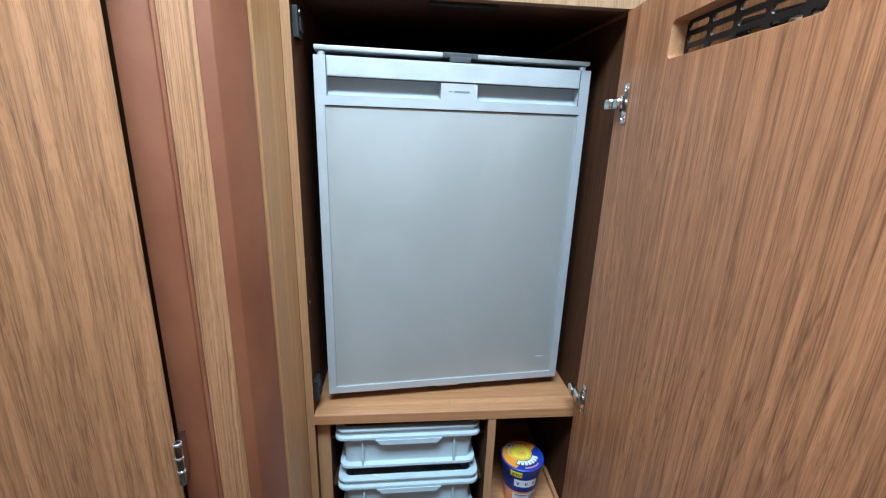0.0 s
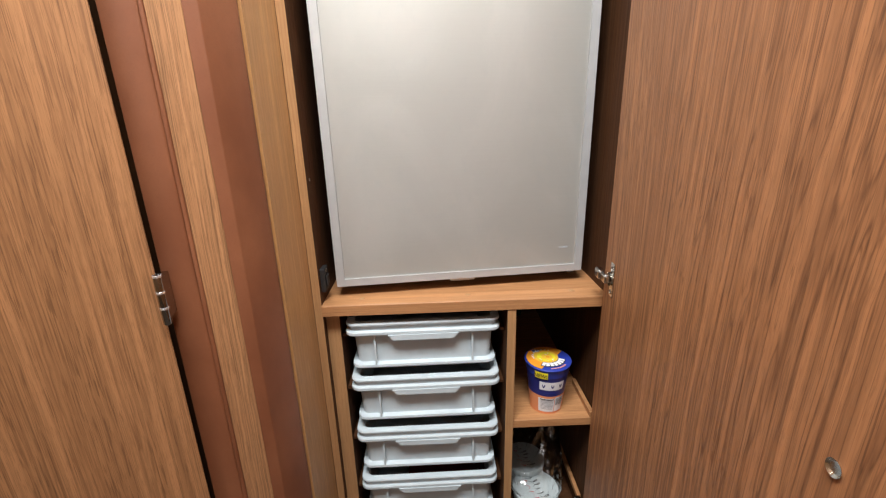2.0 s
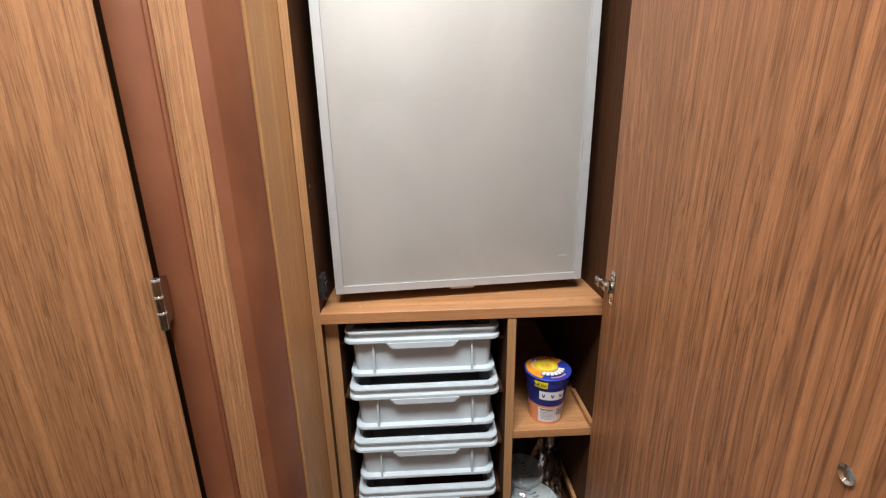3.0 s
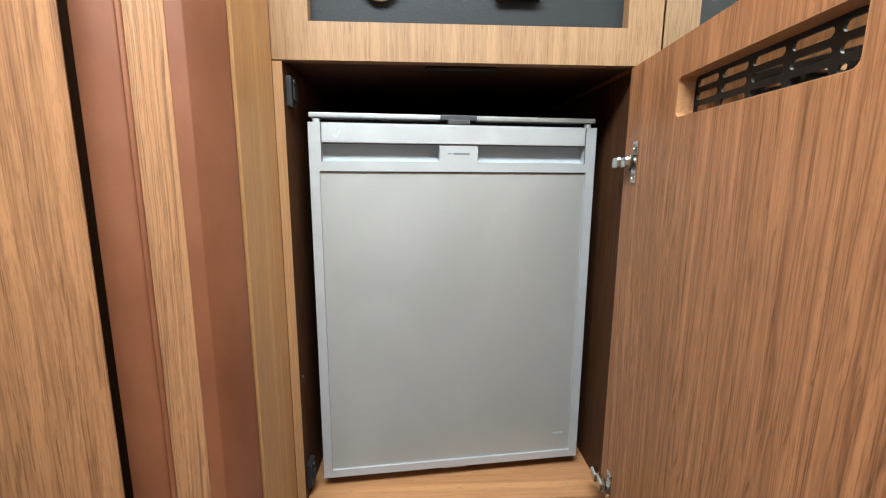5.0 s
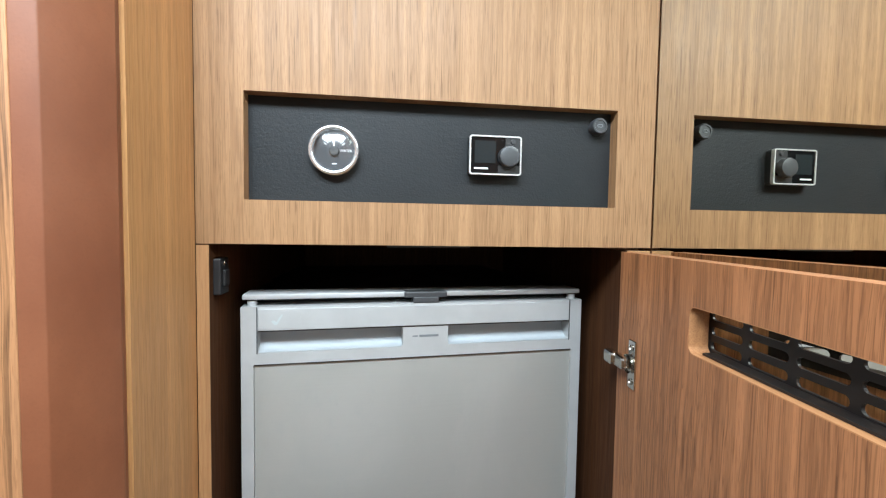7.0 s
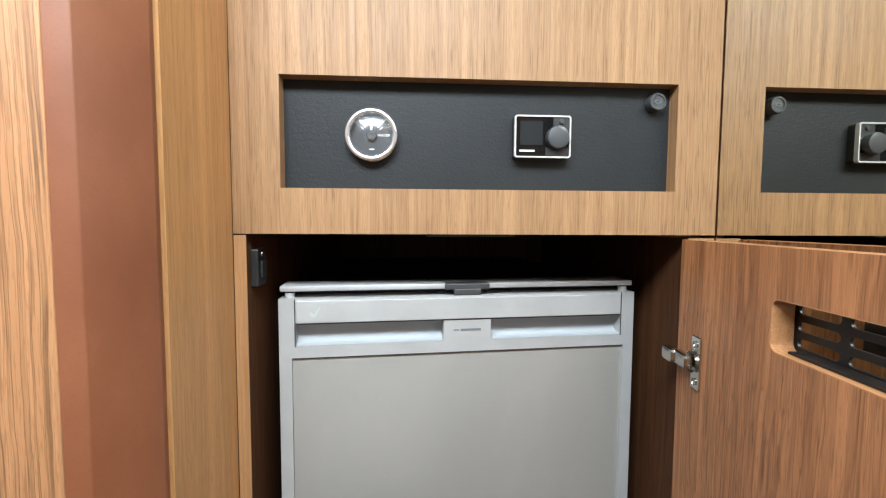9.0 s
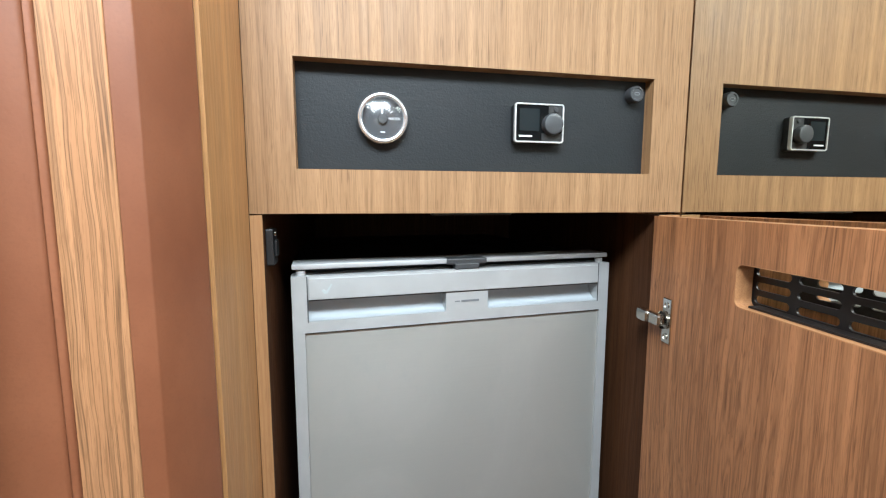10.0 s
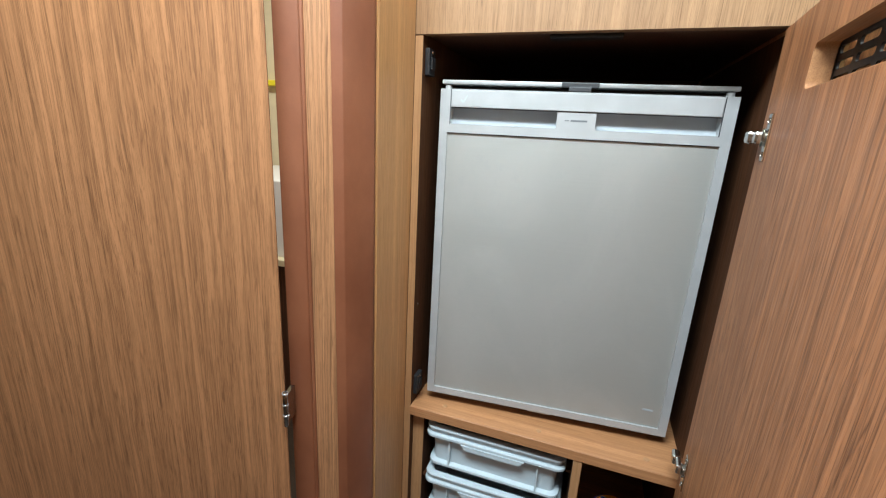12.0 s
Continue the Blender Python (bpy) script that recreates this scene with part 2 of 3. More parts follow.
def film_material(name, rough, gain, base):
    m = bpy.data.materials.new(name)
    m.use_nodes = True
    t = m.node_tree
    t.nodes.remove(t.nodes["Principled BSDF"])
    clear = node(m, "ShaderNodeBsdfTransparent")
    gloss = node(m, "ShaderNodeBsdfGlossy", Roughness=rough)
    f = node(m, "ShaderNodeFresnel", IOR=1.45)
    mx = node(m, "ShaderNodeMixShader")
    mul = node(m, "ShaderNodeMath")
    mul.operation = "MULTIPLY_ADD"
    mul.inputs[1].default_value, mul.inputs[2].default_value = gain, base
    link(m, f.outputs[0], mul.inputs[0])
    link(m, mul.outputs[0], mx.inputs[0])
    link(m, clear.outputs[0], mx.inputs[1])
    link(m, gloss.outputs[0], mx.inputs[2])
    link(m, mx.outputs[0], t.nodes["Material Output"].inputs[0])
    return m


FILM = film_material("clear_glass", 0.2, 1.5, 0.04)
BAG_FILM = film_material("crumpled_clear_film", 0.12, 2.2, 0.035)


# ---------------------------------------------------------------- mesh helpers
def thing(name, label, category, at=(0, 0, 0), group="", kind="", turn=0.0):
    ob = new(name)
    ob.empty_display_size = 0.05
    ob.matrix_world = pose(*at, 0, 0, turn)
    return tagged(ob, label, category, group, kind)


def part(name, bm, material, parent=None, label="", smooth=False):
    me = bpy.data.meshes.new(name)
    bmesh.ops.recalc_face_normals(bm, faces=bm.faces)
    bm.to_mesh(me)
    bm.free()
    me.materials.append(material)
    if smooth:
        me.shade_smooth()
        me.set_sharp_from_angle(angle=radians(35))
    ob = new(name, me)
    if parent:
        ob.parent = parent
    return tagged(ob, label)


def box(x0, x1, y0, y1, z0, z1, bevel=0.0, seg=2, bm=None):
    """A box, its edges rounded by bevel, added to bm or to a new bmesh."""
    own = bmesh.new()
    bmesh.ops.create_cube(own, size=1.0)
    for v in own.verts:
        v.co = Vector((x0 if v.co.x < 0 else x1, y0 if v.co.y < 0 else y1, z0 if v.co.z < 0 else z1))
    if bevel:
        bmesh.ops.bevel(own, geom=own.edges[:], offset=bevel, segments=seg, profile=0.5, affect="EDGES")
    return join(bm, own)


def join(bm, own):
    if bm is None:
        return own
    me = bpy.data.meshes.new("joined")
    own.to_mesh(me)
    own.free()
    bm.from_mesh(me)
    bpy.data.meshes.remove(me)
    return bm


def prism(plan, z0, z1, bevel=0.0, bm=None):
    """An upright prism over a plan of (x, y) corners; its upright edges rounded."""
    own = bmesh.new()
    low = [own.verts.new((x, y, z0)) for x, y in plan]
    face = own.faces.new(low)
    up = bmesh.ops.extrude_face_region(own, geom=[face])
    for v in (g for g in up["geom"] if isinstance(g, bmesh.types.BMVert)):
        v.co.z = z1
    if bevel:
        tall = [e for e in own.edges if abs(e.verts[0].co.z - e.verts[1].co.z) > 1e-6]
        bmesh.ops.bevel(own, geom=tall, offset=bevel, segments=3, profile=0.5, affect="EDGES")
    return join(bm, own)


def round_rect(w, h, r, seg=5, cx=0.0, cz=0.0):
    """Corner points of a rounded rectangle in x and z, anticlockwise."""
    pts = []
    for k, (sx, sz) in enumerate(((1, 1), (-1, 1), (-1, -1), (1, -1))):
        for j in range(seg + 1):
            a = radians(90 * k + 90 * j / seg)
            pts.append((cx + sx * (w / 2 - r) + r * math.cos(a), cz + sz * (h / 2 - r) + r * math.sin(a)))
    return pts


def slab(outline, y0, y1, holes=(), bm=None):
    """A plate standing in the x-z plane, from y0 to y1, with holes; outlines are lists of (x, z)."""
    own = bmesh.new()
    edges = []
    for loop in (outline, *holes):
        vs = [own.verts.new((x, y0, z)) for x, z in loop]
        edges += [own.edges.new((vs[k], vs[(k + 1) % len(vs)])) for k in range(len(vs))]
    bmesh.ops.triangle_fill(own, use_beauty=True, use_dissolve=False, edges=edges)
    up = bmesh.ops.extrude_face_region(own, geom=own.faces[:])
    for v in (g for g in up["geom"] if isinstance(g, bmesh.types.BMVert)):
        v.co.y = y1
    return join(bm, own)


def rect(x0, x1, z0, z1):
    return [(x0, z0), (x1, z0), (x1, z1), (x0, z1)]


def lathe(profile, seg=40, axis="z", at=(0, 0, 0), bm=None):
    """A turned body: profile of (radius, height), ends closed where the radius is 0."""
    own = bmesh.new()
    rings = []
    for r, h in profile:
        if r < 1e-6:
            rings.append([own.verts.new((0, 0, h))])
        else:
            rings.append([own.verts.new((r * math.cos(2 * math.pi * k / seg), r * math.sin(2 * math.pi * k / seg), h)) for k in range(seg)])
    for a, b in zip(rings, rings[1:]):
        for k in range(seg):
            quad = [a[k % len(a)], a[(k + 1) % len(a)], b[(k + 1) % len(b)], b[k % len(b)]]
            quad = list(dict.fromkeys(quad))
            if len(quad) > 2:
                own.faces.new(quad)
    m = Matrix.Translation(at)
    if axis == "y":
        m = m @ Matrix.Rotation(radians(90), 4, "X")
    elif axis == "x":
        m = m @ Matrix.Rotation(radians(90), 4, "Y")
    bmesh.ops.transform(own, matrix=m, verts=own.verts)
    return join(bm, own)


def words(text, size, material, parent, place, name="lettering"):
    """Flat lettering, standing in the x-z plane and read from -y."""
    cu = bpy.data.curves.new(name, "FONT")
    cu.body, cu.size, cu.align_x, cu.align_y, cu.extrude = text, size, "CENTER", "CENTER", 0.00015
    tmp = bpy.data.objects.new(name, cu)
    scene.collection.objects.link(tmp)
    me = bpy.data.meshes.new_from_object(tmp.evaluated_get(bpy.context.evaluated_depsgraph_get()))
    bpy.data.objects.remove(tmp)
    me.materials.append(material)
    ob = new(name, me)
    ob.parent = parent
    ob.matrix_local = place
    return ob


# ---------------------------------------------------------------- the shell of the room
def shell():
    def wall(name, bm, m, label):
        return tagged(part(name, bm, m), label, "wall", kind="structure")

    f = part("floor", box(-1.7, 0.45, -2.3, 1.0, -0.05, 0.0), FLOORING)
    tagged(f, "brown wood-look laminate floor of the cabin", "floor", kind="structure")
    # ceiling with the rooflight's opening
    c = bmesh.new()
    for x0, x1, y0, y1 in ((-1.7, -0.62, -2.3, 1.0), (0.22, 0.45, -2.3, 1.0), (-0.62, 0.22, -2.3, -0.97), (-0.62, 0.22, -0.43, 1.0)):
        box(x0, x1, y0, y1, 2.0, 2.04, bm=c)
    tagged(part("ceiling", c, PLASTER), "off-white laminate cabin ceiling", "ceiling", kind="structure")
    wall("wall_north", box(-1.7, 0.45, 0.96, 1.0, 0, 2.0), CREAM, "cream laminate wall behind the washroom")
    wall("wall_west", box(-1.7, -1.66, -2.3, 0.96, 0, 2.0), VENEER, "oak veneer side wall of the cabin")
    # added partition: hides the lit washroom and fills the gap with painted shade
    wall("wall_washroom", box(-0.62, -0.3605, 0.08, 0.1, 0, 1.998), GAP_SHADE, "added near-black partition that gives the gap beside the post its shade")
    wall("wall_east", box(0.3025, 0.45, -2.3, 0.96, 0, 2.0), VENEER_DEEP, "oak veneer wall carrying the mirror")
    s = bmesh.new()
    for x0, x1, z0, z1 in ((-1.66, -0.86, 0, 2.0), (0.16, 0.3025, 0, 2.0), (-0.86, 0.16, 0, 1.05), (-0.86, 0.16, 1.75, 2.0)):
        if x1 > x0:
            box(x0, x1, -2.3, -2.2, z0, z1, bm=s)
    wall("wall_south", s, VENEER, "oak veneer wall with a wide window")
    w = tagged(thing("window_1", "wide cabin window with a dark frame", "window", (-0.35, -2.25, 1.4)), kind="structure")
    part("window_frame", slab(rect(-0.508, 0.508, -0.35, 0.35), -0.02, 0.02, [round_rect(0.94, 0.62, 0.05)]), BLACK, w)
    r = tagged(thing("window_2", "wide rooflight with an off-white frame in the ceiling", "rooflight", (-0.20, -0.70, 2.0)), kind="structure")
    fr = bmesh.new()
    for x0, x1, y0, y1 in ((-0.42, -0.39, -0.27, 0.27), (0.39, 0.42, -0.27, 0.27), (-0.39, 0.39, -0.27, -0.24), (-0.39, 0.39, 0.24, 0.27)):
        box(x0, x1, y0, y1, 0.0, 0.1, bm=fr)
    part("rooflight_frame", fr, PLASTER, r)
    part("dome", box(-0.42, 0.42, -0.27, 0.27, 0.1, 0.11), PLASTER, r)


shell()


# ---------------------------------------------------------------- mirror, post and the door beside it
def wall_mirror():
    t = thing("wall_mirror", "tall frameless wall mirror standing square to the cabinet front", "mirror", (0.295, -0.31, 0.0))
    part("mirror_glass", box(0.0, 0.005, -0.40, 0.3095, 0.03, 1.995, 0.001, 1), MIRROR, t)


wall_mirror()


def post():
    t = thing("corner_post", "corner post of oak strips and padded brown leather trim", "post", (0, 0, 0))
    top = 1.998
    lt = prism([(-0.3776, -0.2288), (-0.3445, -0.2165), (-0.3445, -0.2), (-0.368, -0.2)], 0.0, top, 0.003)
    part("leather_trim", lt, LEATHER, t, "padded brown leather strip", True)
    part("leather_seam", prism([(-0.3443, -0.2155), (-0.3405, -0.2135), (-0.3405, -0.2), (-0.3443, -0.2)], 0.0, top, 0.0015), LEATHER, t, "narrow leather seam", True)
    part("oak_strip", prism([(-0.3403, -0.2115), (-0.3125, -0.1925), (-0.3105, -0.17), (-0.345, -0.17)], 0.0, top, 0.0008), VENEER_ZEBRA, t, "strongly streaked oak strip")
    part("leather_corner", prism([(-0.3121, -0.1935), (-0.2978, -0.1873), (-0.2758, -0.1372), (-0.2776, -0.1345), (-0.2782, -0.1284), (-0.2805, -0.1282), (-0.2805, -0.12), (-0.3101, -0.12)], 0.0, top, 0.0011), LEATHER, t, "brown leather wrapped round a corner", True)
    part("core", prism([(-0.368, -0.1998), (-0.346, -0.1998), (-0.346, -0.1698), (-0.3102, -0.1698), (-0.3102, -0.1198), (-0.2802, -0.1198), (-0.2802, 0.05), (-0.36, 0.05)], 0.0, top), DARKWOOD_AND_SHADE, t)
    part("side_panel", box(-0.28, -0.2745, -0.1279, 0.0, 0.0, top), VENEER_SIDE, t, "golden straight-grained oak panel")


post()


def swing_door():
    """A door leaf standing ajar, hinged on the post."""
    t = thing("door_1", "oak veneer cabin door standing ajar, hinged on the leather-trimmed post", "door", (-0.3655, -0.2545, 0.0), kind="structure", turn=15.0)
    part("door_leaf", prism([(-0.62, 0.0), (0.0, 0.0), (-0.001, 0.004), (-0.026, 0.024), (-0.62, 0.024)], 0.012, 1.93, 0.0008), VENEER_DOOR, t)
    for z in (0.704, 1.72, 0.2):
        h = part("hinge", lathe([(0, 0), (0.0036, 0.0), (0.0043, 0.001), (0.0043, 0.057), (0.0036, 0.059), (0, 0.0602)], 24, at=(0.0035, -0.007, z)), DARK_CHROME, t, "chrome barrel hinge", True)
        part("hinge_leaf", box(-0.0005, 0.006, -0.0045, 0.0225, z + 0.004, z + 0.054), DARK_CHROME, h)
        for k in (0.0185, 0.0375, 0.0568):
            part("knuckle_ring", lathe([(0.0040, 0), (0.0048, 0.0003), (0.0048, 0.0026), (0.0040, 0.0029)], 20, at=(0.0035, -0.007, z + k)), BRIGHT_CHROME, h, "", True)


swing_door()


# ---------------------------------------------------------------- tall cabinet
FRONT = 0.002


def tall_cabinet():
    t = thing("tall_cabinet", "tall oak veneer cabinet with fridge niche and opened lower door", "cabinet")
    # inner boards use the oak with shade painted in; only their front edges stay pale
    part("side_panel", box(-0.2744, -0.2605, FRONT + 0.0012, 0.62, 0.0, 1.995), INTERIOR_SHADE, t, "oak side panel with the niche's shade put into its colour")
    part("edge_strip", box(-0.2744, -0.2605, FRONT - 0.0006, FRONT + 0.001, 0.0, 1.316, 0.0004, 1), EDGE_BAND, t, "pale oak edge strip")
    part("side_panel", box(0.262, 0.2945, FRONT + 0.0012, 0.62, 0.0, 1.3135), INTERIOR_SHADE, t)
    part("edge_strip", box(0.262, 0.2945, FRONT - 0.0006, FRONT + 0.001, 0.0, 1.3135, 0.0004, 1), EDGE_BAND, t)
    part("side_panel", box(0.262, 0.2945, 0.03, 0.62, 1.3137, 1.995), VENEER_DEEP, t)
    part("back_panel", box(-0.2603, 0.2618, 0.605, 0.62, 0.06, 1.995), INTERIOR_SHADE, t)
    part("base", box(-0.2603, 0.2618, 0.03, 0.604, 0.0, 0.03), INTERIOR_SHADE, t)
    # dark colour here paints in the deep shade over the fridge
    part("niche_top", box(-0.2603, 0.2618, 0.0225, 0.604, 1.320, 1.338), DARKWOOD_AND_SHADE, t)
    part("lock_strip", box(-0.055, 0.055, 0.03, 0.05, 1.3135, 1.3198, 0.001, 1), BLACK, t, "black catch strip under the niche top")
    # fridge shelf
    sh = part("shelf", box(-0.2603, 0.2618, -0.001, 0.604, 0.5775, 0.5985, 0.0006, 1), VENEER_FLAT, t, "thick oak shelf under the fridge")
    part("edge_band", box(-0.2603, 0.2618, -0.0022, -0.0012, 0.5785, 0.5975), VENEER_FLAT, sh)
    for x in (-0.192, 0.006, 0.203):
        part("cover_cap", lathe([(0, 0.0012), (0.0045, 0.001), (0.0055, 0.0)], 18, at=(x, 0.028, 0.5986)), EDGE_BAND, sh, "", True)
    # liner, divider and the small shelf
    part("liner_panel", box(-0.2603, -0.2355, 0.0215, 0.604, 0.0302, 0.5773), INTERIOR_SHADE, t)
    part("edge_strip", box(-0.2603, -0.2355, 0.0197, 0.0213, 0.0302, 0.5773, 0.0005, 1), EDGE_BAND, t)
    dv = part("divider", box(0.0775, 0.0935, 0.0011, 0.604, 0.0302, 0.5773), INTERIOR_SHADE, t, "upright oak divider with a pale edge")
    part("edge_strip", box(0.0775, 0.0935, -0.0007, 0.0009, 0.0302, 0.5773, 0.0005, 1), EDGE_BAND, dv)
    for z in (0.5265, 0.4075, 0.2845, 0.1575):
        part("runner", box(-0.2353, -0.2255, 0.03, 0.5, z - 0.006, z), INTERIOR_SHADE, t)
        part("runner", box(0.0675, 0.0773, 0.03, 0.5, z - 0.006, z), INTERIOR_SHADE, t)
    s2 = part("small_shelf", box(0.0937, 0.2618, 0.004, 0.604, 0.310, 0.3275, 0.0006, 1), VENEER_FLAT, t, "small oak shelf carrying a cup")
    part("shelf_lip", prism([(0.2505, 0.0045), (0.2585, 0.0045), (0.2592, 0.12), (0.2515, 0.12)], 0.3277, 0.3395), VENEER_FLAT, s2)
    part("low_lip", prism([(0.2505, 0.03), (0.2585, 0.03), (0.2605, 0.24), (0.2535, 0.24)], 0.084, 0.095), VENEER_FLAT, t)
    # black push catches and a screw in the side
    for z in (1.277, 0.642):
        c = part("push_catch", box(-0.2603, -0.2515, 0.012, 0.04, z - 0.022, z + 0.022, 0.0015), BLACK, t, "black push catch")
        part("catch_tongue", box(-0.2514, -0.2485, 0.018, 0.034, z - 0.012, z + 0.008, 0.001, 1), BLACK, c)
        part("screw", lathe([(0, 0.0015), (0.003, 0.001), (0.0035, 0)], 14, "x", (-0.2514, 0.026, z + 0.016)), NICKEL, c, "", True)
    part("screw", lathe([(0, 0.0015), (0.002, 0.001), (0.0028, 0)], 14, "x", (-0.2603, 0.02, 0.823)), NICKEL, t, "", True)
    # upper front with its instrument recess
    up = part("upper_front", slab(rect(-0.2738, 0.2935, 1.3175, 1.706), 0.0, 0.018, [rect(-0.2205, 0.241, 1.3695, 1.495)]), VENEER, t, "oak front with a long cut-out")
    part("recess_panel", box(-0.2315, 0.252, 0.0182, 0.026, 1.3585, 1.506), LEATHER_DARK, up, "charcoal leather backing")
    part("cornice", box(-0.2738, 0.2935, 0.0, 0.022, 1.7095, 1.995), VENEER, t)
    lower_door(t)


def lower_door(t):
    """The lower door, swung fully open; its outer face looks towards the mirror."""
    d = new("door")
    d.parent = t
    d.empty_display_size = 0.05
    d.matrix_world = pose(0.27, -0.006, 0.0, 0, 0, 84.0)
    tagged(d, "oak veneer door swung open, cut out for a vent")
    cut = round_rect(0.238, 0.046, 0.008, 5, -0.270, 1.246)
    part("door_leaf", slab(rect(-0.557, 0.0, 0.075, 1.3125), 0.0, 0.02, [cut]), VENEER_DEEP, d)
    part("cut_edge", slab(cut, 0.0008, 0.0199, [round_rect(0.2364, 0.0444, 0.0072, 5, -0.270, 1.246)]), VENEER_FLAT, d, "paler raw edge of the cut-out")
    # vent on the outer face
    slots = []
    for c in range(5):
        for r in range(3):
            slots.append(round_rect(0.0405, 0.0082, 0.004, 4, -0.270 + (c - 2) * 0.0477, 1.246 + (r - 1) * 0.0143))
    part("vent_grille", slab(rect(-0.402, -0.139, 1.215, 1.277), -0.003, 0.0035 - 0.004, slots), GRILLE, d, "dark bronze slotted vent")
    part("vent_flange", box(-0.3872, -0.162, -0.0003, 0.0125, 1.2242, 1.2262), GRILLE, d)
    part("vent_flange", box(-0.3878, -0.3862, -0.0003, 0.0125, 1.2264, 1.2655), GRILLE, d)
    # strap pull on the outer face
    h = part("strap_handle", strap(), RUBBER, d, "black curved strap pull", True)
    for z in (0.552, 0.662):
        part("handle_clip", box(-0.527, -0.506, -0.0065, 0.0, z - 0.009, z + 0.009, 0.0015), COPPER, h, "metal clip")
    for z in (1.176, 0.648, 0.12):
        hinge(d, z)
    # screw caps near the free edge
    part("screw", lathe([(0, 0.0022), (0.0045, 0.0018), (0.0065, 0.0)], 20, "y", (-0.4955, 0.0222, 0.70)), NICKEL, d, "", True).matrix_local = Matrix.Identity(4)


def strap():
    bm = bmesh.new()
    n = 26
    rows = []
    for k in range(n + 1):
        s = k / n
        z = 0.515 + 0.184 * s
        u = min(1.0, max(0.0, (s - 0.12) / 0.76))
        y = -0.002 - 0.02 * math.sin(math.pi * u) ** 1.2 if 0 < u < 1 else -0.002
        w = 0.0095 if 0.03 < s < 0.97 else 0.007
        rows.append([bm.verts.new((-0.5165 + a * w, y + b, z)) for a, b in ((-1, 0), (1, 0), (1, -0.003), (-1, -0.003))])
    for a, b in zip(rows, rows[1:]):
        for k in range(4):
            bm.faces.new((a[k], a[(k + 1) % 4], b[(k + 1) % 4], b[k]))
    bm.faces.new(rows[0])
    bm.faces.new(rows[-1])
    return bm


def hinge(d, z):
    """A concealed cup hinge on the inner face, its arm reaching back to the cabinet side."""
    h = part("hinge", box(-0.052, -0.034, 0.0202, 0.0222, z - 0.03, z + 0.03, 0.0008, 1), NICKEL, d, "nickel concealed hinge")
    part("hinge_cup", lathe([(0, 0.003), (0.010, 0.003), (0.012, 0.0)], 22, "y", (-0.038, 0.0252, z)), NICKEL, h, "", True)
    part("hinge_arm", box(-0.042, -0.012, 0.0225, 0.0345, z - 0.008, z + 0.008, 0.004), NICKEL, h)
    part("hinge_arm", box(-0.02, 0.004, 0.0255, 0.0385, z - 0.0085, z + 0.0085, 0.004), NICKEL, h)
    for k in (-0.021, 0.021):
        part("screw", lathe([(0, 0.0012), (0.0035, 0.001), (0.004, 0)], 14, "y", (-0.043, 0.0232, z + k)), NICKEL, h, "", True)


tall_cabinet()


# ---------------------------------------------------------------- instruments in the recess
def water_gauge():
    t = thing("water_gauge", "round water gauge with a chrome bezel on the leather panel", "gauge", (-0.1195, 0.018, 1.432))
    ring = [(0.0252, 0.001), (0.0252, 0.008)] + [(0.0284 - 0.0032 * math.cos(radians(a)), 0.0095 + 0.0036 * math.sin(radians(a))) for a in range(0, 181, 15)] + [(0.0312, 0.0075), (0.0302, 0.0068), (0.0312, 0.0058), (0.0314, 0.002), (0.0305, 0.0), (0.0252, 0.0)]
    part("bezel", lathe(ring, 64, "y"), BRIGHT_CHROME, t, "polished chrome bezel", True)
    part("housing", lathe([(0, 0), (0.0285, 0), (0.0285, 0.002), (0, 0.002)], 40, "y"), BLACK, t)
    part("dial", lathe([(0.0254, 0.0032), (0, 0.0032)], 48, "y"), DIAL, t)
    bm = bmesh.new()
    for a in (-52, -38, -24, 24, 38, 52):
        own = box(-0.0005, 0.0005, -0.0036, -0.0033, 0.0125, 0.0165 if abs(a) != 38 else 0.0155)
        bmesh.ops.transform(own, matrix=Matrix.Rotation(radians(a), 4, "Y"), verts=own.verts)
        join(bm, own)
    part("scale_mark", bm, WHITE, t, "white scale marks")
    nd = box(-0.0009, 0.0009, -0.0052, -0.0044, 0.001, 0.0165)
    bmesh.ops.transform(nd, matrix=Matrix.Rotation(radians(-3), 4, "Y"), verts=nd.verts)
    part("needle", nd, WHITE, t, "white needle")
    part("needle_hub", lathe([(0.0062, 0.0033), (0.0062, 0.0062), (0.0052, 0.0072), (0, 0.0074)], 28, "y"), KNOB, t, "", True)
    words("WATER", 0.0046, WHITE, t, pose(0.0145, -0.0036, 0.0005, 90, 0, 0))
    part("maker_mark", box(-0.003, 0.003, -0.0036, -0.0033, -0.0168, -0.0156), WHITE, t)
    g = part("glass", lathe([(0.0264 * math.sin(radians(a)) / math.sin(radians(24)), 0.0105 + 0.065 * (math.cos(radians(a)) - math.cos(radians(24)))) for a in range(24, -1, -3)], 48, "y"), FILM, t, "domed clear glass", True)
    g.visible_shadow = False
    t.scale = (0.96, 1.0, 0.96)


